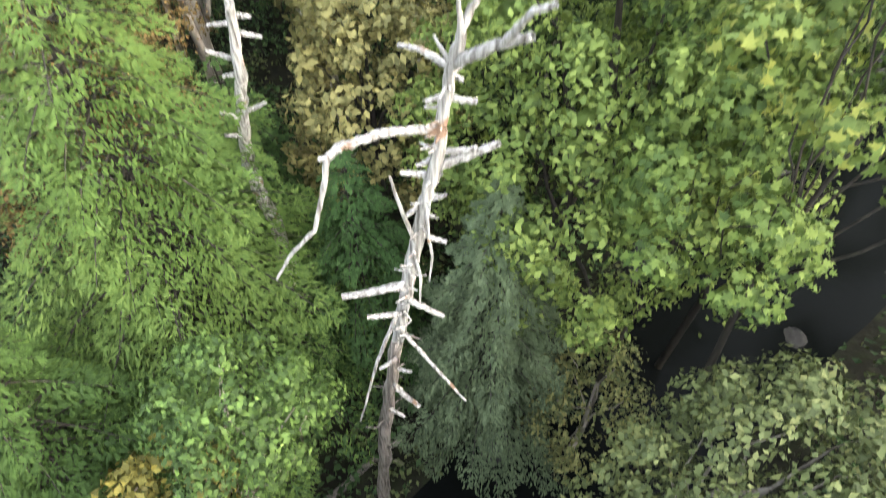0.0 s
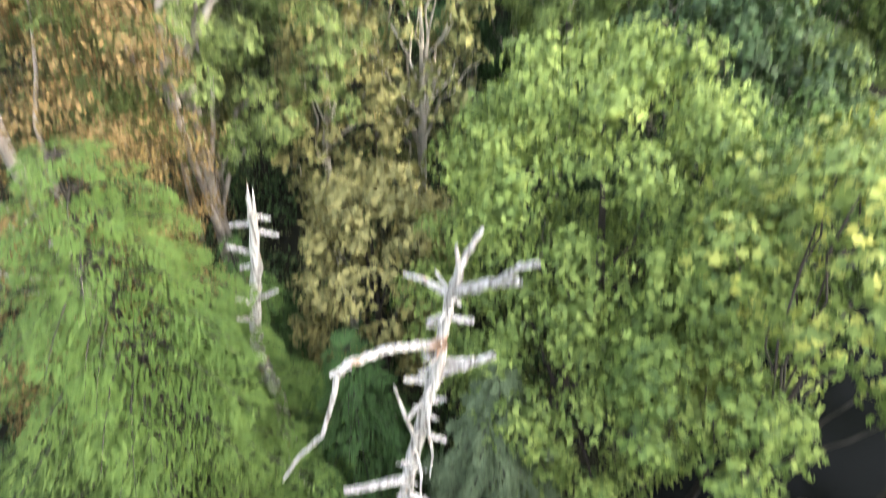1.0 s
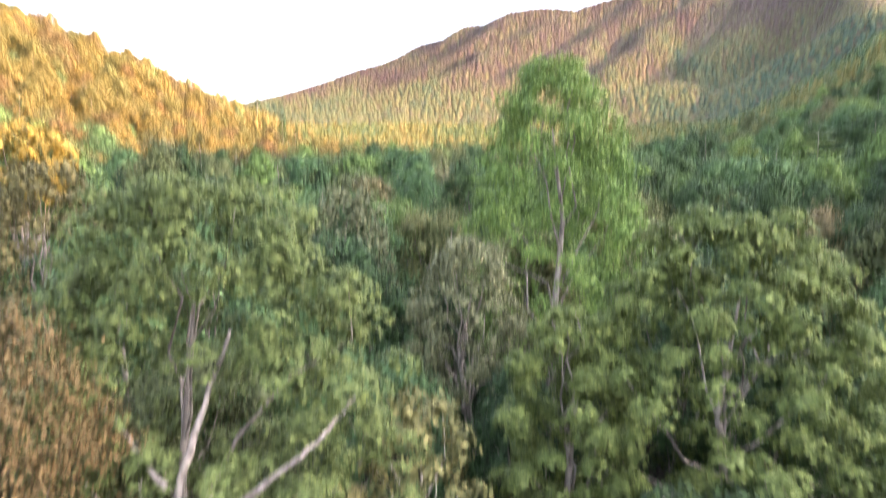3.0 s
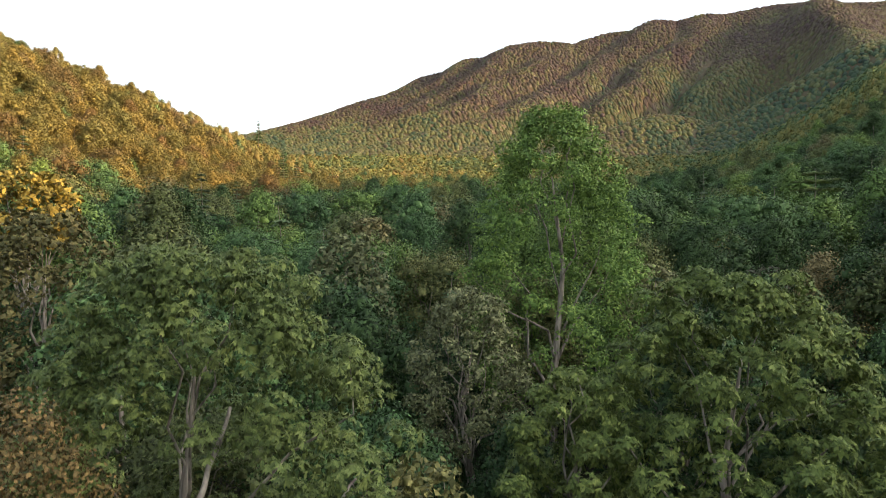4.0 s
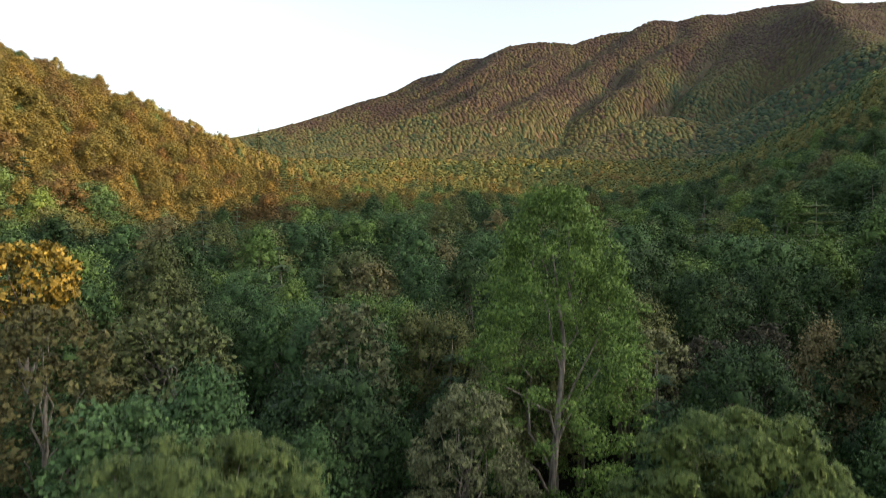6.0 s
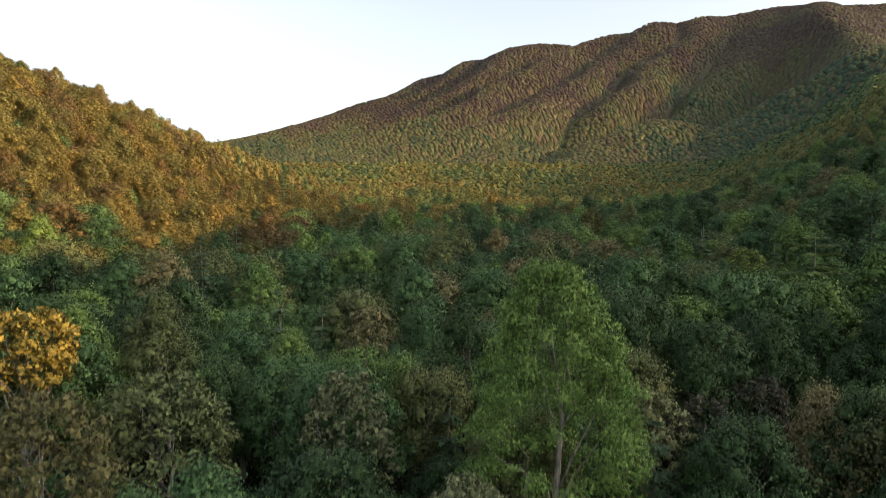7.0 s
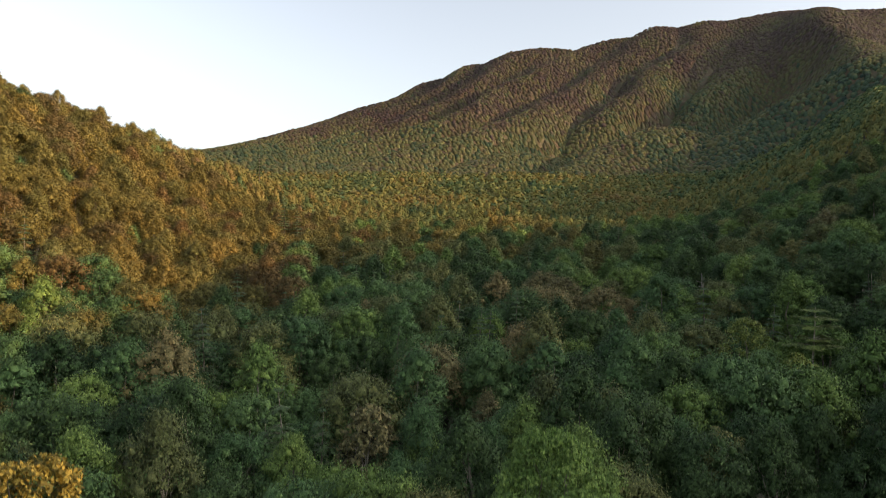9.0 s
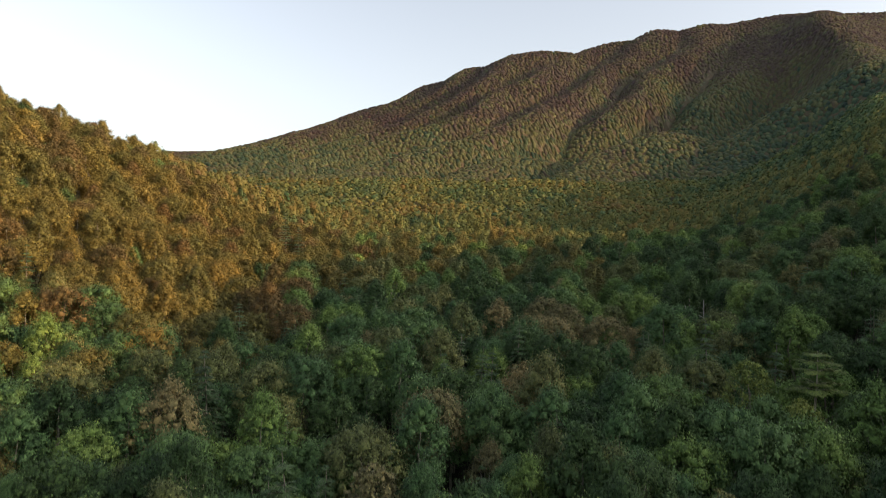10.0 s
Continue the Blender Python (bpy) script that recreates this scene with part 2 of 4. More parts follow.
def land(x, y):
    """Height of the ground: a valley that climbs away, a hill on the left, a side slope on the right, a ribbed mountain and a distant ridge."""
    x, y = np.asarray(x, float), np.asarray(y, float)
    z = np.interp(y, [-900, 0, 15, 30, 70, 122, 260, 360, 500, 650, 4000], [20, 0, 0.6, 2.5, 8, 13.5, 29.5, 42, 65, 98, 98])
    # left hill
    rise = np.interp(-x, [30, 60, 80, 100, 125, 155, 175, 260, 600], [0, 3, 8, 19, 34, 51, 62, 115, 290])
    s = y + 0.9 * (-x - 118)
    z = z + rise * np.exp(-((np.maximum(0, s - np.interp(x, [-172, -115], [286, 335])) / 95) ** 2))
    # right slope, which keeps the evening sun from the valley floor
    u = np.maximum(0, x - 40)
    mid = np.minimum(60 + 0.6 * np.maximum(0, x - 120) + 1.6 * np.maximum(0, x - 300), 400)
    w = np.where(y > mid, np.exp(-(((y - mid) / 170) ** 2)), 1)
    # unseen crest lowered to place the shadow's edge, notched to light the golden tree
    near = w * np.minimum(u * u / (u + 120), np.maximum(122 - 0.02 * y + 0.18 * np.clip(y - 230, 0, 200) - np.interp(y, [-80, -62, -46, -38, -30, -22, 0, 25, 60, 110, 150], [20, 18, 18, 44, 44, 18, 14, 10, 10, 4, 0]) - z, 20))
    # its long shoulder up the valley
    u = np.maximum(0, x - np.interp(y, [150, 250, 350, 550, 850, 1150], [75, 80, 94, 195, 345, 480]))
    high = np.interp(y, [150, 300, 520, 840, 1100], [108, 119, 156, 236, 295])
    far = np.minimum(u * u / (u + 200), np.maximum(high - z, 15)) * soft(140, 300, y) * soft(1200, 880, y)
    # mountain
    crest = np.interp(x, [-1500, -1200, -850, -625, -590, -300, -153, 75, 189, 433, 596, 760, 1003, 1277, 2000],
                      [105, 125, 200, 300, 316, 412, 466, 561, 598, 622, 671, 690, 711, 734, 750])
    v = np.clip((y - 650) / 1200, 0, 1)
    z = z + np.hypot(np.maximum(near, far), (crest - 98) * np.power(v, 1.35))
    # ribs and gullies that slant down its face
    q = x - 0.72 * (y - 1850) + 34 * wavy(x, y, 420, 3) + 14 * wavy(x, y, 170, 17)
    rib = np.abs(np.sin(q * math.pi / 172)) ** 1.1 - 0.6
    z = z + (52 + 22 * wavy(q, y * 0.3, 300, 12)) * rib * np.sin(math.pi * np.clip(v * 0.93, 0, 1)) ** 0.9 * soft(760, 420, x - 0.35 * (y - 1300))
    # a spur that runs down from the summit towards the valley, a low ridge at its foot and the hollow behind it
    c = x - np.interp(y, [900, 1000, 1100, 1300, 1700], [600, 690, 760, 820, 980])
    z = z + 112 * np.exp(-((c / np.where(c < 0, 115, 150)) ** 2)) * soft(850, 1150, y) * soft(1950, 1500, y)
    z = z + (42 + 26 * soft(420, 540, x)) * np.exp(-(((y - 925) / 75) ** 2)) * soft(110, 420, x) * soft(760, 560, x)
    g = (y - 1040) - 0.5 * (x - 146)
    z = z - 74 * np.exp(-((g / 85) ** 2)) * soft(60, 260, x) * soft(860, 700, x)
    # unseen bulk added beyond the right edge to shade ground behind the spur
    z = z + 175 * np.exp(-(((x - 1310) / 175) ** 2) - (((y - 1420) / 170) ** 2))
    z = z - np.maximum(0, y - 1850) * 0.35 * (y > 1850)
    # distant ridge
    z = np.maximum(z, (425 + 8 * wavy(x, y, 500, 5)) * np.exp(-(((y - 2650) / 450) ** 2)))
    # stream bed
    d = stream_side(x, y)
    z = z - 1.6 * np.exp(-((d / 3.6) ** 2)) * (y < 60)
    return z + 0.25 * wavy(x, y, 14, 8)


def stream_side(x, y):
    return (x - 8.4) * 0.72 - (y - 9.5) * 0.69 + 0.9 * np.sin(y * 0.25)


def grid_mesh(name, xs, ys):
    X, Y = np.meshgrid(xs, ys)
    V = np.stack([X, Y, land(X, Y)], -1).reshape(-1, 3)
    nx = len(xs)
    i = (np.arange(len(ys) - 1)[:, None] * nx + np.arange(nx - 1)[None, :]).ravel()
    return array_mesh(name, V, np.stack([i, i + 1, i + nx + 1, i + nx], 1))


def array_mesh(name, V, F, normals=None, smooth=False):
    me = bpy.data.meshes.new(name)
    V, F = np.ascontiguousarray(V, np.float32), np.ascontiguousarray(F, np.int32)
    me.vertices.add(len(V))
    me.vertices.foreach_set("co", V.ravel())
    k = F.shape[1]
    me.loops.add(F.size)
    me.loops.foreach_set("vertex_index", F.ravel())
    me.polygons.add(len(F))
    me.polygons.foreach_set("loop_start", np.arange(0, F.size, k, dtype=np.int32))
    me.polygons.foreach_set("use_smooth", np.full(len(F), smooth))
    me.update(calc_edges=True)
    if normals is not None:
        me.normals_split_custom_set_from_vertices(np.ascontiguousarray(normals, np.float32))
    return me


def part(name, me, material, parent, label=""):
    me.materials.clear()
    me.materials.append(material)
    ob = new(name, me)
    ob.parent = parent
    return tagged(ob, label) if label else ob


def far_steps(a, b, first, grow):
    out, step = [a], first
    while out[-1] < b:
        out.append(out[-1] + step)
        step *= grow
    return out


side = far_steps(0, 2600, 1.2, 1.04)
xs = np.array([-v for v in side[:0:-1]] + side)
ys = np.array([-v for v in far_steps(0, 900, 1.2, 1.12)[:0:-1]] + far_steps(0, 3300, 1.2, 1.025))
ground = new("ground", grid_mesh("ground", xs, ys))
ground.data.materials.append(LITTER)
tagged(ground, "leaf-littered forest floor, near ground darkened for shade, rising to wooded slopes", "ground", kind="structure")

# ---- leaves, limbs and crowns ----
def unit(v):
    return v / np.maximum(np.linalg.norm(v, axis=-1, keepdims=True), 1e-9)


def blades(C, N, size, rng, aspect=0.6, fold=0.2, hang=0.7, axis=None):
    """Folded pointed leaves: four corners each, midrib bent, lying across the normals N; axis: the way they point."""
    n = len(C)
    size = np.broadcast_to(np.asarray(size, float), (n,))[:, None]
    t = rng.normal(size=(n, 3)) if axis is None else axis + rng.normal(size=(n, 3)) * 0.5
    t[:, 2] -= hang
    t = unit(t - N * (t * N).sum(1, keepdims=True))
    s = np.cross(N, t)
    a = C - t * size * 0.5
    b = C + s * size * aspect * 0.5 - N * size * fold - t * size * 0.05
    c = C + t * size * 0.5 - N * size * fold * 0.5
    d = C - s * size * aspect * 0.5 - N * size * fold - t * size * 0.05
    V = np.stack([a, b, c, d], 1).reshape(-1, 3)
    return V, np.arange(4 * n).reshape(-1, 4)[:, ::-1]


def lobed(C, N, size, rng):
    """Five-pointed maple leaves, five quads each, for the trees that stand closest."""
    n = len(C)
    size = np.broadcast_to(np.asarray(size, float), (n,))[:, None]
    t = rng.normal(size=(n, 3))
    t[:, 2] -= 0.6
    t = unit(t - N * (t * N).sum(1, keepdims=True))
    s = np.cross(N, t)
    f = size * rng.uniform(0.05, 0.3, (n, 1))
    ring = [(0, -0.4), (0.42, -0.28), (0.24, -0.02), (0.56, 0.2), (0.19, 0.22), (0, 0.66), (-0.19, 0.22), (-0.56, 0.2), (-0.24, -0.02), (-0.42, -0.28)]
    pts = [C] + [C + s * size * u + t * size * v - N * f * 2 * abs(u) for u, v in ring]
    V = np.stack(pts, 1).reshape(-1, 3)
    k = 11 * np.arange(n)[:, None]
    F = np.concatenate([k + q for q in ([3, 2, 1, 0], [5, 4, 3, 0], [7, 6, 5, 0], [9, 8, 7, 0], [1, 10, 9, 0])])
    return V, F


def tufts(C, N, size, rng):
    """Hickory sprays: six narrow leaflets that spread from each twig's end and hang over like an umbrella."""
    n = len(C)
    size = np.repeat(np.broadcast_to(np.asarray(size, float), (n,)), 6)
    s1 = unit(np.cross(N, [0.3, 0.2, 0.93]))
    s2 = np.cross(N, s1)
    a = np.arange(6) * 1.047 + rng.uniform(0, 6.28, (n, 1)) + rng.uniform(-0.3, 0.3, (n, 6))
    way = (np.cos(a)[..., None] * s1[:, None] + np.sin(a)[..., None] * s2[:, None]).reshape(-1, 3)
    t = unit(way - [0, 0, 0.75])
    return blades(np.repeat(C, 6, 0) + t * (size * 0.5)[:, None], unit(np.repeat(N, 6, 0) * 0.5 + way * 0.5 + [0, 0, 0.5]), size, rng, 0.36, 0.12, 0.2, t * 2)


def joined(parts):
    """One mesh of several: vertices, faces and, where all have them, shading normals."""
    V, F, N, o = [], [], [], 0
    for v, f, *n in parts:
        V.append(v)
        F.append(f + o)
        N += n
        o += len(v)
    return (np.concatenate(V), np.concatenate(F)) + ((np.concatenate(N),) if len(N) == len(V) else ())


def soft_normals(N, *ways):
    """Leaf normals drawn towards the swell of their clump and crown, but never through the blade."""
    S = unit(N + sum(ways))
    return np.where((S * N).sum(1, keepdims=True) > 0.12, S, unit(S + N * 1.2))


def tube(path, radii, sides=7, rough=0.0, rng=None):
    """A tapered limb along a path, closed at its end by a near-point."""
    P = np.asarray(path, float)
    T = unit(np.gradient(P, axis=0))
    ref = np.array([0.31, 0.95, 0.07]) if abs(T[:, 2]).mean() > 0.6 else np.array([0.1, 0.05, 1.0])
    A = unit(np.cross(T, ref))
    B = np.cross(T, A)
    ang = np.linspace(0, 2 * math.pi, sides, endpoint=False)
    R = np.asarray(radii, float)[:, None, None]
    if rng is not None and rough:
        R = R * (1 + rough * rng.normal(size=(len(P), sides, 1)))
    V = P[:, None] + R * (np.cos(ang)[None, :, None] * A[:, None] + np.sin(ang)[None, :, None] * B[:, None])
    i = np.arange(len(P) - 1)[:, None] * sides
    j = np.arange(sides)[None, :]
    F = np.stack([i + j, i + (j + 1) % sides, i + sides + (j + 1) % sides, i + sides + j], -1).reshape(-1, 4)
    V = V.reshape(-1, 3)
    cap = np.array([[len(P) * sides - sides + q for q in (0, 1, 2, 3)]] + [[len(P) * sides - sides + q for q in (0, k - 1 if k > 3 else 3, min(k, sides - 1), min(k + 1, sides - 1))] for k in range(4, sides - 1, 2)]) if sides >= 4 else np.zeros((0, 4), int)
    return V, np.concatenate([F, cap[:1]])


def bent(a, b, rng, sag=0.08, n=6):
    """A limb's line from a to b with some crookedness."""
    a, b = np.asarray(a, float), np.asarray(b, float)
    t = np.linspace(0, 1, n)[:, None]
    ln = np.linalg.norm(b - a)
    off = rng.normal(size=(n, 3)) * ln * 0.035
    off[0] = off[-1] = 0
    return a + (b - a) * t + off + np.array([0, 0, 1.0]) * (np.sin(t * math.pi) * ln * sag)


def lump(rng, sides=6, rings=4):
    """A rough rounded crown of quads."""
    ph = np.linspace(0.62 if rings < 3 else 0.45, 1.8, rings)[:, None] + rng.uniform(-0.15, 0.15, (rings, sides))
    th = np.linspace(0, 2 * math.pi, sides, endpoint=False)[None, :]
    r = 1 + 0.22 * rng.normal(size=(rings, sides))
    V = np.stack([r * np.sin(ph) * np.cos(th), r * np.sin(ph) * np.sin(th), r * np.cos(ph) * 1.0 + 0 * th], -1).reshape(-1, 3)
    i, j = np.arange(rings - 1)[:, None] * sides, np.arange(sides)[None, :]
    F = np.stack([i + j, i + sides + j, i + sides + (j + 1) % sides, i + (j + 1) % sides], -1).reshape(-1, 4)
    top = np.array([[0, 1, 2, 3], [0, 3, 4, 5]]) if sides == 6 else np.array([[0, 1, 2, 3]])
    return V, np.concatenate([F, top])


LUMPS = [lump(np.random.RandomState(200 + k), 6, 2) for k in range(8)]


def cores(C, R, rng, flat):
    """Rough solid hearts of the leaf clumps."""
    out = []
    for p, r in zip(C, R):
        V, F = LUMPS[rng.randint(8)]
        a = rng.uniform(0, 6.28)
        q = np.stack([V[:, 0] * math.cos(a) - V[:, 1] * math.sin(a), V[:, 0] * math.sin(a) + V[:, 1] * math.cos(a), V[:, 2] * flat], 1)
        out.append((q * r + p, F, unit(q)))
    return joined(out)


def crown_profile(t, form):
    if form == "dome":
        return np.sqrt(1 - 0.95 * t * t)
    if form == "round":
        return np.where(t > 0.35, np.sqrt(np.clip(1 - ((t - 0.35) / 0.68) ** 2, 0.02, 1)), 0.62 + 0.38 * t / 0.35)
    if form == "tall":
        return np.where(t > 0.3, np.clip(1 - (np.maximum(t - 0.3, 0) / 0.72) ** 1.6, 0.04, 1), 0.6 + 0.4 * t / 0.3)
    if form == "egg":
        return np.where(t > 0.25, np.clip(1 - (np.maximum(t - 0.25, 0) / 0.8) ** 3.2, 0.05, 1), 0.68 + 0.32 * t / 0.25)
    return np.clip(1.02 - t, 0.03, 1) ** 0.8


def broadleaf(height, base, radius, rng, form="round", clumps=60, leaves=50, leaf=0.4, clump=None, limbs=9, trunk=None, shape=blades, lean=(0, 0), inner=0.45, flat=0.75, shell=0.5, core=0.0, swell=0.2, loose=0.0):
    """Meshes (trunk, limbs, crown) of a broadleaf tree whose foot is at the origin."""
    clump = clump or radius * 0.3
    trunk = trunk or height * 0.014
    t = np.sort((np.arange(clumps) + rng.uniform(0, 1, clumps)) / clumps) ** (1.0 if form == "dome" else 0.85)
    a = np.arange(clumps) * 2.4 + rng.uniform(-0.6, 0.6, clumps)
    rr = radius * crown_profile(t, form) * np.clip(rng.uniform(inner, 1.12, clumps) ** 0.7, 0, 1.1)
    lop = 1 + 0.16 * np.sin(a + rng.uniform(0, 6)) + 0.12 * np.sin(2 * a + rng.uniform(0, 6))
    top = height - clump * 0.6
    C = np.stack([rr * lop * np.cos(a), rr * lop * np.sin(a), base + (top - base) * t], 1)
    C[:, 2] += rng.normal(size=clumps) * clump * 0.25
    C[:, 0] += lean[0] * t
    C[:, 1] += lean[1] * t
    R = clump * rng.uniform(0.65, 1.25 + loose, clumps)
    k = np.repeat(np.arange(clumps), np.maximum(6, (leaves * (R / clump) ** 2).astype(int)))
    d = unit(rng.normal(size=(len(k), 3)) + np.array([0, 0, 0.35]) + 0.5 * unit(C - [0, 0, base])[k])
    rad = rng.uniform(shell, 1.06, len(k)) ** 0.6 * (1 + loose * np.abs(rng.normal(size=len(k))) * rng.choice([0, 1], len(k)))
    P = C[k] + d * (R[k] * rad)[:, None] * np.array([1, 1, flat])
    N = unit(d + rng.normal(size=d.shape) * 0.42 + np.array([0, 0, 0.3]))
    crown = shape(P, N, leaf * rng.uniform(0.65, 1.3, len(k)), rng)
    S = soft_normals(N, d * swell * 0.7, unit(P - [lean[0] / 2, lean[1] / 2, base * 0.6 + top * 0.4]) * swell * 1.3)
    crown = (*crown, np.repeat(S, len(crown[0]) // len(k), 0))
    if core:
        crown = joined([crown, cores(C, R * core, rng, flat)])
    # trunk and limbs
    spine = np.array([[0, 0, -0.4], [0.02 * height * rng.normal(), 0.02 * height * rng.normal(), height * 0.3],
                      [lean[0] * 0.35 + 0.02 * height * rng.normal(), lean[1] * 0.35 + 0.02 * height * rng.normal(), height * 0.62], [lean[0] * 0.9, lean[1] * 0.9, height * 0.84]])
    tt = np.linspace(0, 1, 10)
    path = np.stack([np.interp(tt, [0, 0.33, 0.66, 1], spine[:, c]) for c in range(3)], 1)
    stem = tube(path, trunk * (1.25 - 1.15 * tt) + 0.015, 8, 0.05, rng)
    arms = []
    for i in rng.choice(clumps, min(limbs, clumps), replace=False):
        zt = np.clip((C[i, 2] * rng.uniform(0.5, 0.75)) / (height * 0.84), 0.15, 0.9)
        foot = np.array([np.interp(zt, tt, path[:, c]) for c in range(3)])
        r0 = trunk * (1.2 - zt) * 0.5
        arms.append(tube(bent(foot, C[i], rng), np.linspace(r0, 0.012, 6), 5))
    return stem, arms, crown


def conifer(height, base, radius, rng, whorls=26, per=7, sprigs=46, size=0.3, droop=0.25, trunk=None, ragged=0.25, aspect=0.3, dome=0.75, width=0.34):
    """Meshes (trunk, limbs, crown) of a hemlock or pine: flat drooping boughs set round a straight stem, each feathered with sprigs."""
    trunk = trunk or height * 0.013
    tt = np.linspace(0, 1, 9)
    path = np.stack([0.01 * height * np.sin(tt * 5 + rng.uniform(0, 6)), 0.01 * height * np.sin(tt * 4), -0.4 + tt * (height + 0.3)], 1)
    stem = tube(path, trunk * (1.1 - 1.05 * tt) + 0.01, 8, 0.04, rng)
    arms, C, N, A = [], [], [], []
    for w in range(whorls):
        f = (w + rng.uniform(0, 0.9)) / whorls
        z = base + (height - base) * f
        for j in range(per):
            a = 6.283 * (j + rng.uniform(-0.35, 0.35)) / per + w * 0.8
            ln = radius * (np.clip(1.03 - f, 0.04, 1) ** dome) * rng.uniform(1 - ragged, 1.05 + ragged * 0.4)
            way = np.array([math.cos(a), math.sin(a), 0])
            s = np.linspace(0, 1, 5)[:, None]
            line = np.array([0, 0, z]) + way * s * ln + np.array([0, 0, 1]) * ln * (0.22 * s - (0.22 + droop) * s * s)
            arms.append(tube(line, np.linspace(0.012 + 0.007 * ln, 0.004, 5), 4))
            m = max(8, int(sprigs * ln / radius))
            q = rng.uniform(0.15, 1.0, m) ** 0.8
            off = rng.uniform(-1, 1, m) * ln * width * (1.08 - q) ** 0.6
            across = np.array([-way[1], way[0], 0])
            p = np.stack([np.interp(q, s[:, 0], line[:, c]) for c in range(3)], 1) + across * off[:, None]
            p[:, 2] += rng.normal(size=m) * 0.02 * ln - np.abs(off) * 0.25 + 0.03
            A.append(way + across * np.sign(off)[:, None] * 0.8)
            C.append(p)
            N.append(unit(np.array([0, 0, 1.0]) + rng.normal(size=(m, 3)) * 0.2 + way * 0.25))
    C, N = np.concatenate(C), np.concatenate(N)
    sprays = blades(C, N, size * rng.uniform(0.6, 1.4, len(C)), rng, aspect, 0.1, 0.35, np.concatenate(A))
    return stem, joined(arms), (*sprays, np.repeat(soft_normals(N, np.array([0, 0, 0.8])), 4, 0))


def tree_thing(name, meshes, leafy, bark, label, category="tree", group="", plain=False):
    """A tree of trunk, limbs and crown; plain: the bare stem carries the crown and no limb shows."""
    stem, arms, crown = meshes
    root = new(name, array_mesh("stem", *stem, smooth=True) if plain else None)
    tagged(root, label, category, group)
    if plain:
        root.data.materials.append(bark)
    else:
        part("trunk", array_mesh("trunk", *stem, smooth=True), bark, root)
    if isinstance(arms, list):
        for arm in arms:
            part("limb", array_mesh("limb", *arm, smooth=True), bark, root)
    else:
        tagged(part("branchwork", array_mesh("branchwork", *arms, smooth=True), bark, root), kind="stuff")
    part("crown", array_mesh("crown", *crown, smooth=True), leafy, root)
    return root


def stand(root, x, y, turn=0.0, size=1.0, sink=0.0):
    root.matrix_world = pose(x, y, float(land(x, y)) - sink, 0, 0, turn) @ Matrix.Scale(size, 4)
    return root

# ---- dead standing trunks ----
def dead_wood(name, paths, parent, material, rng, label=""):
    for key, pts, r0, r1 in paths:
        P = np.asarray(pts, float)
        n = max(5, 5 * len(P))
        s = np.linspace(0, len(P) - 1, n)
        line = np.stack([np.interp(s, np.arange(len(P)), P[:, c]) for c in range(3)], 1)
        line[1:-1] += rng.normal(size=(n - 2, 3)) * r0 * 0.08
        part(key, array_mesh(key, *tube(line, np.linspace(r0, r1, n) * rng.uniform(0.94, 1.06, n), 8, 0.09, rng), smooth=True), material, parent, label)


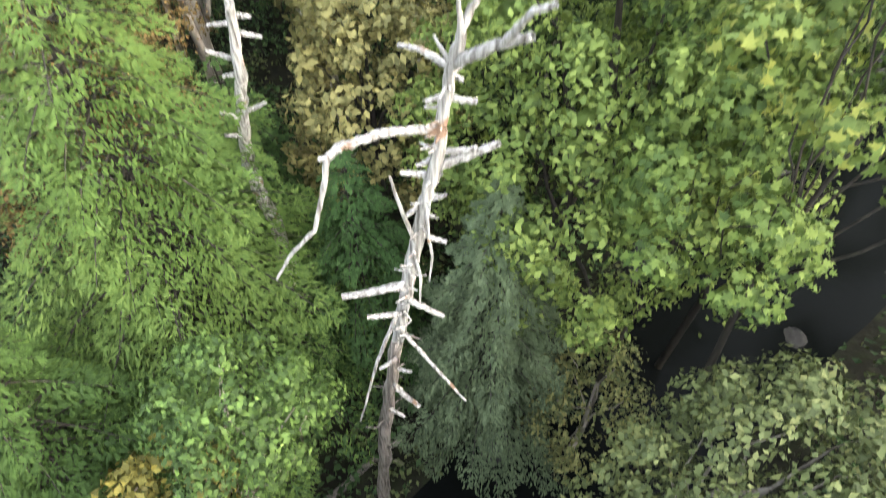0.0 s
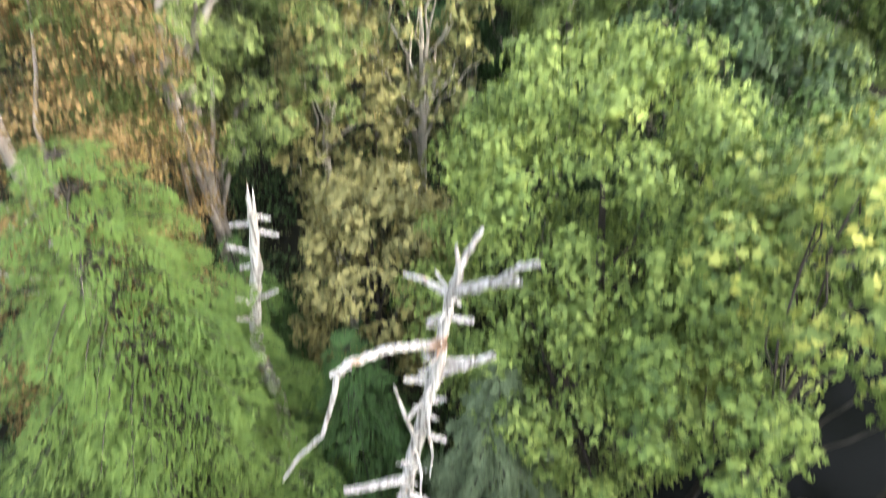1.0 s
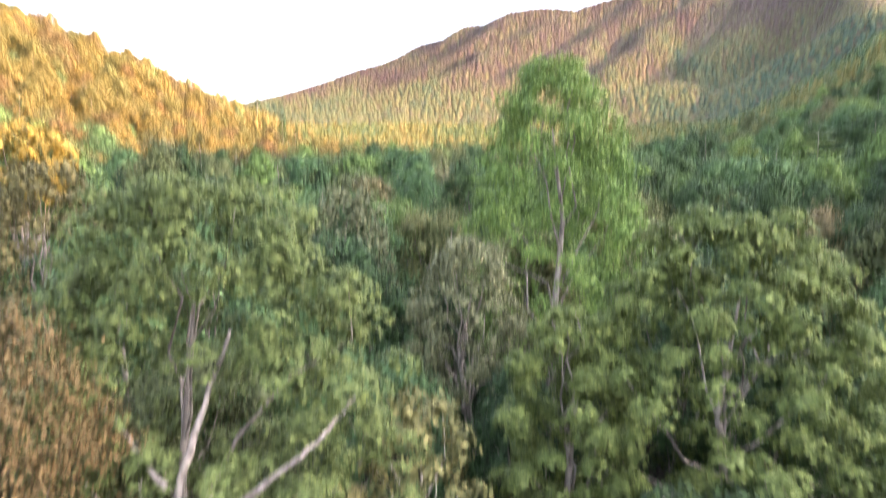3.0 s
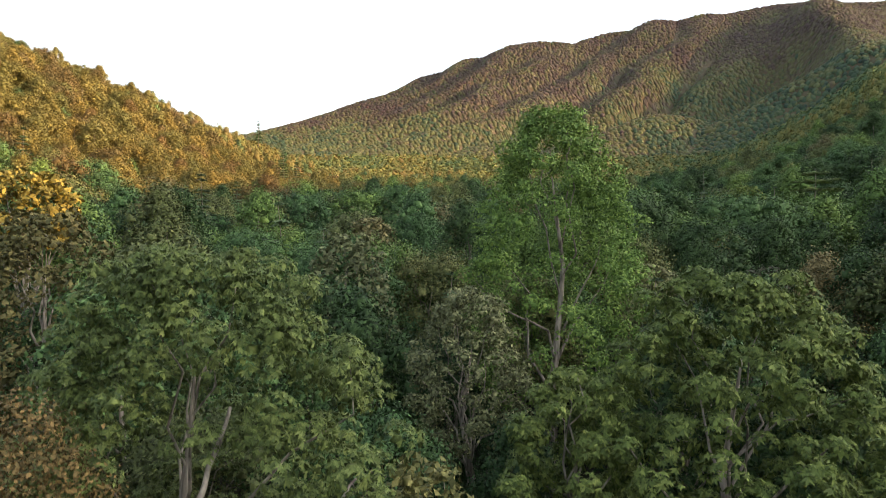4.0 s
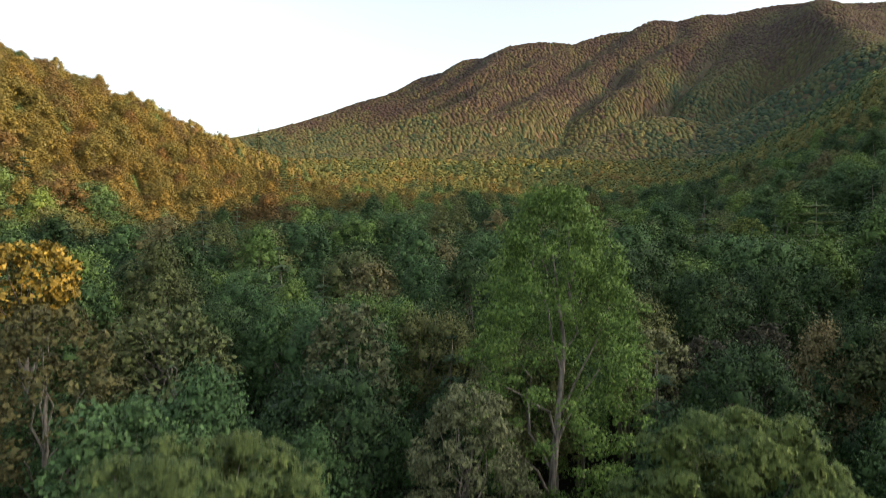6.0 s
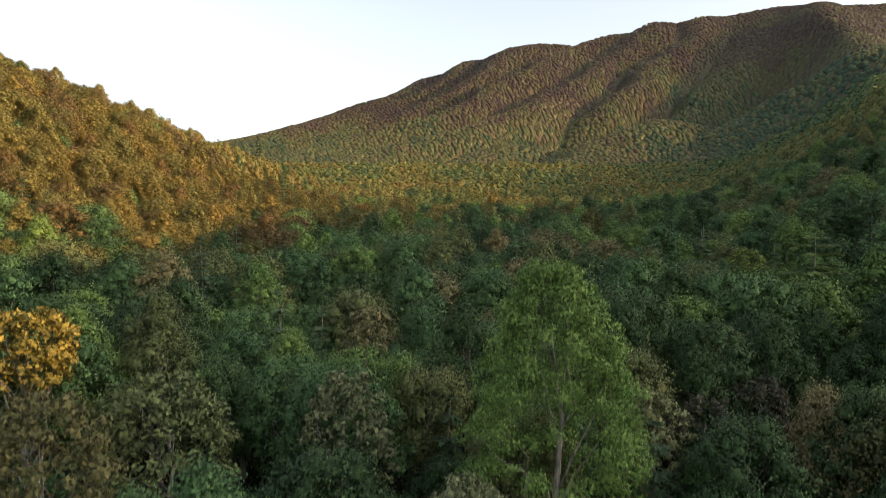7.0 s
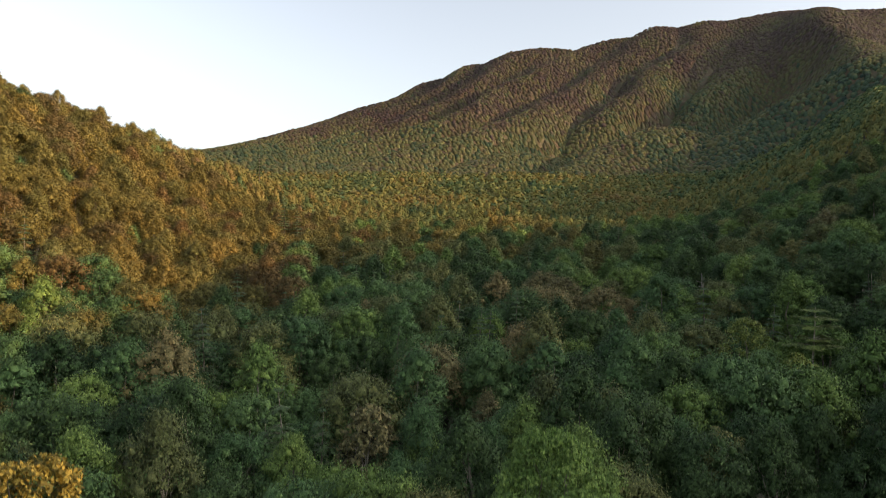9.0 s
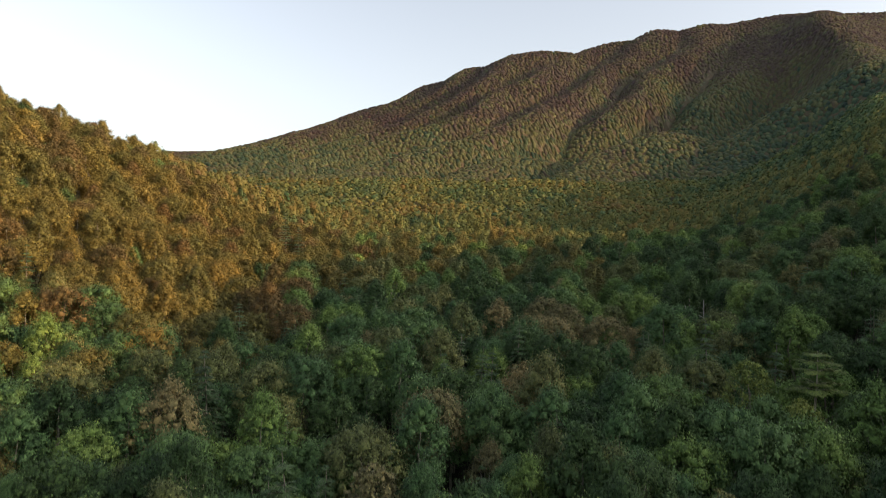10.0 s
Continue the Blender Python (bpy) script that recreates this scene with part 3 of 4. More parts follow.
def snag_near():
    rng = np.random.RandomState(4)
    root = tagged(new("dead_tree"), "bleached leafless dead pine trunk with broken branch stubs", "dead tree", "dead trees")
    T = [(-1.42, 4.62, -0.3), (-1.29, 4.55, 2.0), (-0.99, 4.5, 5.43), (-0.61, 4.4, 8.33)]
    dead_wood("", [("trunk", T, 0.16, 0.088)], root, DEAD_LOW, rng, "grey lower trunk with bark left on")
    T = [(-0.61, 4.4, 8.33), (-0.41, 4.3, 9.82), (-0.22, 4.2, 11.06), (-0.1, 4.15, 11.76), (0.0, 4.1, 12.53), (0.07, 4.05, 13.06)]
    dead_wood("", [("upper_trunk", T, 0.088, 0.045)], root, DEAD, rng, "bleached upper trunk with rusty bare patches")
    limbs = [
        ([(0.06, 4.05, 13.0), (0.16, 4.0, 13.44), (0.31, 4.05, 13.74)], 0.05, 0.018),
        ([(0.13, 3.98, 13.36), (0.1, 3.95, 13.66)], 0.03, 0.014),
        ([(-0.04, 4.1, 12.36), (-0.48, 3.95, 12.45), (-0.83, 3.8, 12.43), (-0.92, 3.7, 12.41)], 0.042, 0.034),
        ([(-0.92, 3.7, 12.41), (-1.01, 3.7, 12.02), (-1.16, 3.68, 11.53), (-1.43, 3.65, 11.2), (-1.62, 3.6, 10.87)], 0.03, 0.012),
        ([(-0.81, 3.75, 12.46), (-0.99, 3.68, 12.40)], 0.03, 0.02),
        ([(0.07, 4.05, 13.05), (0.37, 3.8, 13.38), (0.58, 3.6, 13.58)], 0.05, 0.03),
        ([(0.40, 3.75, 13.42), (0.47, 3.6, 13.64), (0.54, 3.46, 13.85), (0.66, 3.4, 13.93)], 0.032, 0.022),
        ([(0.05, 4.05, 13.05), (-0.07, 4.1, 13.26)], 0.02, 0.012),
        ([(0.05, 4.05, 13.02), (-0.15, 4.2, 13.05), (-0.35, 4.3, 13.04)], 0.035, 0.016),
        ([(-0.28, 4.2, 10.64), (-0.37, 4.0, 11.34), (-0.43, 3.95, 11.71), (-0.46, 3.9, 11.99)], 0.026, 0.012),
        ([(-0.16, 4.15, 11.4), (-0.15, 4.06, 11.0), (-0.11, 4.05, 10.63), (-0.15, 4.04, 10.22)], 0.022, 0.012),
        ([(-0.3, 4.2, 10.5), (-0.24, 4.02, 10.3), (-0.26, 3.98, 9.9)], 0.022, 0.012),
        ([(-0.54, 4.35, 9.2), (-0.88, 4.1, 8.25), (-1.25, 3.9, 6.71)], 0.034, 0.014),
        ([(-0.55, 4.38, 8.6), (-0.11, 4.1, 8.08), (0.32, 3.85, 7.55)], 0.034, 0.014),
    ]
    dead_wood("", [("branch", p, a, b) for p, a, b in limbs], root, DEAD, rng)
    stubs = [(0.0, 12.63, 0.28, 12.63), (0.0, 12.63, -0.14, 12.63), (-0.05, 12.0, 0.3, 12.12), (-0.08, 11.8, 0.49, 12.18), (-0.07, 11.94, -0.24, 11.9),
             (-0.1, 11.72, -0.39, 11.82), (-0.17, 11.37, 0.03, 11.52), (-0.17, 11.37, -0.36, 11.22), (-0.24, 10.85, 0.04, 10.8), (-0.33, 10.3, -0.46, 10.38),
             (-0.42, 9.92, -1.17, 9.78), (-0.41, 9.6, 0.01, 9.36), (-0.5, 9.3, -0.92, 9.34), (-0.63, 8.15, -0.87, 7.99), (-0.63, 7.85, -0.44, 7.9),
             (-0.72, 7.3, -0.36, 6.76), (-0.83, 6.5, -0.6, 6.36), (0.02, 12.88, 0.16, 12.84)]
    for x0, z0, x1, z1 in stubs:
        k = (math.hypot(x1 - x0, z1 - z0)) * 0.04 + 0.022
        dead_wood("", [("stub", [(x0, 4.2, z0), ((x0 + x1) / 2, 4.16, (z0 + z1) / 2 - 0.01), (x1, 4.12, z1)], k, k * 0.7)], root, DEAD, rng)
    for i in range(44):
        z = rng.uniform(8.6, 12.9)
        x = np.interp(z, [8.33, 9.82, 11.06, 11.76, 12.53, 13.06], [-0.61, -0.41, -0.22, -0.1, 0.0, 0.07])
        a, ln = rng.uniform(0, 6.28), rng.uniform(0.09, 0.2)
        p = np.array([x, 4.2 + 0.04 * (10 - z), z])
        dead_wood("", [("nub", [p, p + [math.cos(a) * ln, math.sin(a) * ln, rng.uniform(-0.3, 0.4) * ln]], 0.02, 0.008)], root, DEAD, rng)
    for i in range(26):
        z = 3.5 + 5.5 * rng.rand()
        x = np.interp(z, [2.0, 5.43, 8.33, 9.82], [-1.29, -0.99, -0.61, -0.41])
        a, ln = rng.uniform(0, 6.28), rng.uniform(0.12, 0.4)
        p = np.array([x, 4.45, z])
        dead_wood("", [("spike", [p, p + [math.cos(a) * ln, math.sin(a) * ln, rng.uniform(-0.2, 0.15) * ln]], 0.016, 0.006)], root, DEAD_LOW, rng)
    return root


def snag_left():
    rng = np.random.RandomState(6)
    root = tagged(new("dead_tree"), "grey dead pine stem with splintered top among green boughs", "dead tree", "dead trees")
    T = [(-3.6, 9.0, 0.2), (-3.59, 8.9, 5.34), (-3.57, 8.6, 6.57), (-3.5, 8.3, 7.81), (-3.24, 8.0, 9.12), (-2.97, 7.8, 10.14), (-2.82, 7.74, 11.31)]
    dead_wood("", [("trunk", T, 0.17, 0.07)], root, DEAD, rng)
    for dx, dz in [(0.07, 0.42), (-0.06, 0.26), (0.0, 0.55), (0.03, 0.2), (-0.03, 0.36)]:
        dead_wood("", [("splinter", [(-2.82 + dx * 0.5, 7.74, 11.25), (-2.80 + dx, 7.73, 11.25 + dz)], 0.032, 0.006)], root, DEAD, rng)
    for x0, z0, x1, z1 in [(-2.86, 10.95, -3.23, 10.93), (-2.86, 10.79, -2.51, 10.75), (-2.82, 11.05, -2.6, 11.07), (-3.0, 10.35, -3.37, 10.53), (-2.99, 10.11, -3.25, 10.08),
                           (-3.13, 9.36, -2.71, 9.6), (-3.21, 9.25, -3.47, 9.42), (-3.27, 8.89, -3.53, 8.94)]:
        dead_wood("", [("stub", [(x0, 7.85, z0), (x1, 7.8, z1)], 0.045, 0.026)], root, DEAD, rng)
    return root


snag_near()
snag_left()

# ---- the trees that stand closest ----
HEROES = []


def hero(x, y, top, radius, base, leafy, bark, label, seed, name="broadleaf_tree", turn=0, category="tree", stems=(), **k):
    rng = np.random.RandomState(seed)
    z = float(land(x, y))
    make = conifer if "hemlock" in name or "pine" in name else broadleaf
    ob = tree_thing(name, make(top - z, max(base - z, 1.2), radius, rng, **k), leafy, bark, label, category)
    HEROES.append((x, y, radius))
    for r0, pts, coat in stems:
        P = np.asarray(pts, float)
        q = np.linspace(0, len(P) - 1, 4 * len(P))
        line = np.stack([np.interp(q, np.arange(len(P)), P[:, i]) for i in range(3)], 1) - [x, y, z]
        line[1:-1] += rng.normal(size=(len(q) - 2, 3)) * 0.02
        part("limb", array_mesh("limb", *tube(line, np.linspace(r0, r0 * 0.3, len(q)), 7, 0.06, rng), smooth=True), coat, ob, "pale grey limb")
    return stand(ob, x, y, turn)


hero(-5.2, 7.5, 12.4, 4.4, 2.5, NEEDLE, DARK_BARK, "feathery bright green hemlock with drooping flat boughs", 11, "hemlock_tree", whorls=20, per=8, sprigs=560, size=0.13, aspect=0.28, droop=0.27, dome=0.55, width=0.4)
hero(-6.9, 4.2, 9.0, 3.0, 2.0, NEEDLE, DARK_BARK, "light green hemlock with grey bare inner twigs", 12, "hemlock_tree", whorls=14, per=8, sprigs=400, size=0.13, aspect=0.28, droop=0.27, dome=0.55, width=0.4)
hero(0.95, 6.8, 9.0, 2.5, 0.9, BLUEGREEN, DARK_BARK, "grey-green young hemlock beside the dead trunk", 13, "hemlock_tree", whorls=22, per=8, sprigs=300, size=0.11, aspect=0.4, droop=0.3)
hero(-1.9, 8.6, 7.8, 2.5, 1.0, FERN, DARK_BARK, "dark green young hemlock in shade", 14, "hemlock_tree", whorls=16, per=8, sprigs=220, size=0.12, aspect=0.4, droop=0.35)
hero(2.7, 9.3, 13.2, 3.2, 3.8, YELLOWOAK, DARK_BARK, "yellow-green oak with thinning lobed leaves", 15, clumps=250, leaves=85, leaf=0.15, clump=0.45, limbs=8, shell=0.65, inner=0.58, core=0.3, loose=0.15)
hero(6.1, 8.6, 12.2, 2.3, 9.4, MAPLE, DARK_BARK, "bright green maple with yellowing leaf tips", 16, "maple_tree", trunk=0.09, clumps=60, leaves=90, leaf=0.125, clump=0.6, limbs=16, shape=lobed)
hero(4.9, 5.6, 13.8, 1.75, 11.0, MAPLE, DARK_BARK, "yellowing maple above the stream", 52, "maple_tree", trunk=0.08, clumps=38, leaves=100, leaf=0.14, clump=0.55, limbs=10, shape=lobed)
hero(3.9, 6.9, 11.4, 1.6, 7.6, MAPLE, DARK_BARK, "sparse green maple overhanging the stream", 17, "maple_tree", trunk=0.06, clumps=52, leaves=100, leaf=0.14, clump=0.5, limbs=12, shape=lobed)
hero(4.4, 2.75, 8.7, 2.2, 3.8, OLIVE, BARK, "olive and yellowing birch by the stream", 18, "birch_tree", clumps=110, leaves=110, leaf=0.13, clump=0.5, limbs=12)
hero(-3.1, 3.6, 8.7, 1.25, 5.7, MAPLE, BARK, "bright green sapling with a few yellow leaves", 19, "sapling", clumps=60, leaves=90, leaf=0.115, clump=0.4, limbs=10)
hero(-4.0, 2.9, 7.4, 1.0, 4.6, GOLD, BARK, "small yellow autumn sapling under the hemlocks", 20, "sapling", clumps=26, leaves=50, leaf=0.16, clump=0.42, limbs=8)
hero(-1.6, 11.3, 9.6, 1.9, 4.0, STRAW, DARK_BARK, "browning hickory with drooping leaf tufts", 21, clumps=114, leaves=45, leaf=0.2, clump=0.37, limbs=12, shell=0.65, inner=0.58, core=0.3, loose=0.15)
hero(-6.2, 14.8, 19.7, 4.1, 9.0, SAGE, BARK, "large green hickory with pale leaning trunks", 22, "hickory_tree", clumps=330, leaves=46, leaf=0.155, clump=0.56, swell=0.2, limbs=14, shape=tufts, trunk=0.2, lean=(0.5, 0), stems=[(0.17, [(-6.1, 14.2, 0.2), (-5.9, 13.6, 5.0), (-5.6, 12.6, 8.5), (-5.27, 11.6, 11.0)], BARK), (0.13, [(-5.27, 11.6, 11.0), (-5.13, 11.4, 12.2), (-4.92, 11.9, 13.8), (-4.75, 12.8, 15.0), (-4.6, 13.8, 16.2)], BARK), (0.085, [(-5.1, 11.8, 11.6), (-4.24, 11.3, 12.8), (-3.73, 11.3, 13.5), (-2.61, 11.4, 14.3), (-2.1, 12.0, 14.75), (-1.8, 12.9, 15.0)], BARK), (0.06, [(-4.9, 11.2, 13.9), (-5.5, 11.5, 14.3), (-6.2, 12.0, 14.9)], BARK)], shell=0.65, inner=0.5, core=0.25)
hero(-8.2, 10.4, 16.9, 3.7, 4.5, AMBER, BARK, "rusty orange autumn maple in the wood", 23, "maple_tree", clumps=320, leaves=130, leaf=0.095, clump=0.5, limbs=16, shell=0.5, inner=0.55, core=0.0, loose=0.3)
hero(-2.9, 15.4, 12.0, 1.8, 5.0, STRAW, PALE_BARK, "thin hickory with tawny leaves", 24, "hickory_tree", clumps=104, leaves=25, leaf=0.26, clump=0.37, limbs=12, shell=0.65, inner=0.58, core=0.3, loose=0.15)
hero(-0.6, 17.6, 13.8, 1.9, 6.0, OLIVE, PALE_BARK, "slender forked tree with a pale trunk and grey-green leaves", 25, clumps=104, leaves=22, leaf=0.26, clump=0.41, limbs=14, shell=0.65, inner=0.58, core=0.3, loose=0.15)
hero(9.4, 20.4, 18.9, 5.4, 9.0, HICKORY, BARK, "broad yellow-green hickory with drooping leaf tufts", 26, "hickory_tree", clumps=330, leaves=40, leaf=0.21, clump=0.56, swell=0.2, limbs=16, trunk=0.2, shell=0.65, inner=0.5, core=0.25, shape=tufts, form="dome")
hero(3.9, 19.0, 16.2, 2.2, 8.0, HICKORY, BARK, "smaller yellow-green hickory beside a broad one", 27, "hickory_tree", clumps=110, leaves=38, leaf=0.2, clump=0.48, swell=0.2, limbs=10, shell=0.65, inner=0.5, core=0.25, shape=tufts)
hero(1.3, 29.5, 17.6, 2.9, 9.0, TAN, BARK, "grey-olive round-topped tree with thinning leaves", 28, clumps=209, leaves=52, leaf=0.19, clump=0.41, limbs=14, shell=0.65, inner=0.58, core=0.3, loose=0.15)
hero(6.2, 37.0, 27.6, 5.0, 10.0, FRESH, BARK, "tall bright green tulip poplar above the canopy", 29, "tulip_poplar", form="egg", clumps=430, leaves=84, leaf=0.2, clump=0.62, limbs=9, trunk=0.24, shell=0.65, inner=0.5, core=0.28, loose=0.2)
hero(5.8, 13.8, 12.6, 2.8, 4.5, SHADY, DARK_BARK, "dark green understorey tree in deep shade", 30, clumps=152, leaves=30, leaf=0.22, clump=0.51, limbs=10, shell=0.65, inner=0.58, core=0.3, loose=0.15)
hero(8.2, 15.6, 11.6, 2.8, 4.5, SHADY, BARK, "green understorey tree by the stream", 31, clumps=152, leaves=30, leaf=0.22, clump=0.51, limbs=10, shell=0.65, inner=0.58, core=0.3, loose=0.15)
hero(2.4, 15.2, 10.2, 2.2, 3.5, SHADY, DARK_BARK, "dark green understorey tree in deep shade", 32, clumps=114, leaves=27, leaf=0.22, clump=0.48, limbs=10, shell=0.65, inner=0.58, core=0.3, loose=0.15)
hero(-6.2, 41.0, 20.6, 2.6, 11.0, TAN, BARK, "tawny thin-leaved tree in the shaded wood", 33, clumps=152, leaves=20, leaf=0.36, clump=0.51, limbs=12, shell=0.65, inner=0.58, core=0.3, loose=0.15)
hero(-26.5, 41.5, 24.4, 2.8, 19.5, GOLD, BARK, "golden autumn tree lit by the low sun", 34, clumps=152, leaves=22, leaf=0.36, clump=0.54, limbs=10, shell=0.65, inner=0.58, core=0.3, loose=0.15)
hero(-17.5, 41.0, 20.3, 5.2, 9.0, OLIVE, BARK, "broad olive tree with yellowing tips", 35, clumps=323, leaves=20, leaf=0.38, clump=0.65, limbs=14, shell=0.65, inner=0.58, core=0.3, loose=0.15)
hero(-19.5, 31.5, 21.2, 3.6, 10.0, STRAWOLIVE, BARK, "olive tree with thin pale limbs", 49, clumps=209, leaves=30, leaf=0.3, clump=0.51, limbs=14, shell=0.65, inner=0.58, core=0.3, loose=0.15)
hero(-12.5, 24.5, 18.2, 3.2, 9.0, GREEN, BARK, "green oak in the shaded wood", 50, clumps=171, leaves=35, leaf=0.27, clump=0.54, limbs=10, shell=0.65, inner=0.58, core=0.3, loose=0.15)
hero(19.5, 47.5, 17.6, 3.0, 9.0, DUSK, BARK, "dull brown tree in a hollow of the wood", 61, clumps=150, leaves=30, leaf=0.28, clump=0.6, limbs=6, shell=0.65, core=0.5)
hero(25.5, 51.5, 18.0, 3.2, 9.5, DUSK, BARK, "dull brown tree in a hollow of the wood", 62, clumps=150, leaves=30, leaf=0.28, clump=0.6, limbs=6, shell=0.65, core=0.5)
hero(26.0, 60.0, 21.4, 2.2, 16.5, OLIVE, PALE_BARK, "thin tree with several pale forked stems", 63, clumps=70, leaves=30, leaf=0.3, clump=0.5, limbs=14, shell=0.65)
hero(14.5, 44.0, 18.5, 2.4, 11.0, TAN, BARK, "tan fading tree beside the tulip poplar", 64, clumps=110, leaves=30, leaf=0.28, clump=0.5, limbs=6, shell=0.65, core=0.5)
hero(42.5, 90.0, 28.6, 3.2, 15.0, SPRING, BARK, "yellow-green young tree in the shaded wood", 36, clumps=152, leaves=44, leaf=0.28, clump=0.58, limbs=6, shell=0.65, inner=0.58, core=0.3, loose=0.15)
hero(46.5, 83.0, 24.4, 2.6, 14.0, SPRING, BARK, "yellow-green young tree in the shaded wood", 37, clumps=133, leaves=44, leaf=0.28, clump=0.58, limbs=6, shell=0.65, inner=0.58, core=0.3, loose=0.15)
hero(-7.0, 63.0, 22.6, 2.5, 14.0, BROWN, BARK, "russet-brown fading tree in the wood", 38, clumps=133, leaves=18, leaf=0.45, clump=0.54, limbs=10, shell=0.65, inner=0.58, core=0.3, loose=0.15)
hero(50.5, 87.5, 30.6, 4.2, 24.2, LIME, PALE_BARK, "half-bare pine with a pale trunk and spreading boughs", 39, "pine_tree", whorls=5, per=6, sprigs=380, size=0.42, droop=-0.02, ragged=0.6, trunk=0.36, width=0.42, dome=0.3)
for x, y, top, seed in [(-41, 128, 33, 40), (13, 112, 31, 41), (7, 96, 29, 42), (-6, 108, 30, 43), (-33, 88, 30, 44), (44, 108, 33, 45), (-62, 250, 58, 46), (-54, 238, 52, 47), (-101, 352, 90, 51)]:
    hero(x, y, top, 3.4, top - 13, PINE, BARK, "green white pine above the broadleaf canopy", seed, "pine_tree", whorls=15, per=7, sprigs=30, size=0.8, droop=0.1)

hero(-4.9, 11.6, 7.8, 2.4, 1.5, FERN, DARK_BARK, "dark green young hemlock in shade", 53, "hemlock_tree", whorls=14, per=8, sprigs=130, size=0.14, aspect=0.4, droop=0.35)
hero(3.3, 6.2, 4.2, 1.5, 0.8, OLIVE, BARK, "dark olive shrub on the stream bank", 48, "shrub", clumps=50, leaves=60, leaf=0.13, clump=0.5, limbs=6, category="shrub")

# a dark gap in the wood where two dead stems stand
HEROES.append((58.0, 145.0, 8.0))

# ---- the wood on the valley floor ----
def proto_tree(name, seed, form, height, base, radius, leafy, bark, label, **k):
    return tree_thing(name, broadleaf(height, base, radius, np.random.RandomState(seed), form=form, **k), leafy, bark, label, "tree", "trees of the valley wood", plain=k["limbs"] == 0)


def proto_pine(seed, leafy, **k):
    return tree_thing("pine_tree", conifer(15, 3, 3.2, np.random.RandomState(seed), whorls=14, per=6, sprigs=24, size=0.75, droop=0.12, **k), leafy, BARK, "green conifer in the shaded wood", "tree", "conifers of the valley wood")


def species(x, y, r):
    """Which tree grows where: mostly greens, with fading ones strewn in."""
    if r.rand() < 0.97 * float(soft(-28, -48, x)) * (0.2 * float(soft(48, 80, y)) + 0.8 * float(soft(98, 138, y))):
        return r.choice([6, 6, 8, 8, 7])
    if r.rand() < 0.7 * float(soft(170, 240, y)) * float(soft(80, 20, x)):
        return r.choice([8, 8, 8, 6, 3])
    v = r.rand() + 0.16 * float(wavy(x, y, 38, 21))
    if v < 0.30:
        return 1
    if v < 0.62:
        return 0
    if v < 0.78:
        return 2
    if v < 0.91:
        return 3
    if v < 0.945:
        return 4
    return 5


KINDS = [(GREEN, "oak_tree", "green oak in the shaded valley wood"), (DEEP, "maple_tree", "deep green broadleaf tree in the shaded valley wood"), (LEAFY, "beech_tree", "fresh green broadleaf tree in the valley wood"),
         (OLIVE, "elm_tree", "olive tree with fading leaves in the valley wood"), (BROWN, "ash_tree", "brownish thin-leaved tree in the valley wood"), None, (HILLGOLD, "hickory_tree", "golden autumn tree on the slope of the valley"),
         (RUSSET, "chestnut_tree", "russet-brown autumn tree on the slope of the valley"), (GILT, "poplar_tree", "olive-gold poplar on the slope of the valley")]
NEAR_PROTOS, MID_PROTOS = {}, {}


def wood(y0, y1, step, near):
    rng = np.random.RandomState(50 + int(y0))
    store = NEAR_PROTOS if near else MID_PROTOS
    y = y0
    while y < y1:
        half = 0.74 * y + 7
        for x in np.arange(-half, half, step):
            px, py = x + rng.uniform(-0.4, 0.4) * step, y + rng.uniform(-0.4, 0.4) * step
            kind, form, turn, size = species(px, py, rng), rng.randint(3), rng.uniform(0, 360), rng.uniform(0.74, 1.22)
            if any(math.hypot(px - a, py - b) < 0.62 * r + 1.4 for a, b, r in HEROES):
                continue
            if py < 22 and (abs(float(stream_side(px, py))) < 3.0 or py < 12):
                continue
            if y0 > 130 and ((px < -60 and py + 0.9 * (-px - 118) > 400) or px > 0.66 * py + 14):
                continue
            if py < 34:
                size *= 0.72 if abs(px) < 8 else 0.9
            key = (kind, form if kind != 5 else 0)
            m = pose(px, py, float(land(px, py)) - 0.1, rng.uniform(-3, 3), rng.uniform(-3, 3), turn) @ Matrix.Scale(size, 4)
            if key not in store:
                if kind == 5:
                    ob = proto_pine(70 + near, PINE)
                else:
                    leafy, name, label = KINDS[kind]
                    q = dict(clumps=100, leaves=90, leaf=0.2, limbs=9, shell=0.4, inner=0.6, flat=1.0, core=0.42, swell=0.8, loose=0.4) if near else dict(clumps=96, leaves=50, leaf=0.27, limbs=0, shell=0.4, inner=0.6, flat=1.0, core=0.5, swell=0.7, loose=0.45)
                    ob = proto_tree(name, 80 + 7 * kind + form + 40 * near, ("round", "dome", "tall")[form], (14.4, 13.4, 15.8)[form], (6.8, 7.2, 6.4)[form], (3.7, 4.0, 3.3)[form], leafy,
                                    PALE_BARK if kind == 4 else BARK, label, clump=(0.72, 0.74, 0.66)[form] if near else 0.78, **q)
                ob.matrix_world = m
                store[key] = ob
            else:
                src = store[key]
                k = src.scale[0]
                copy_thing(src, m @ Matrix.Scale(1 / k, 4))
        y += step


wood(12, 64, 5.5, True)
wood(64, 132, 6.1, False)
wood(132, 300, 6.4, False)

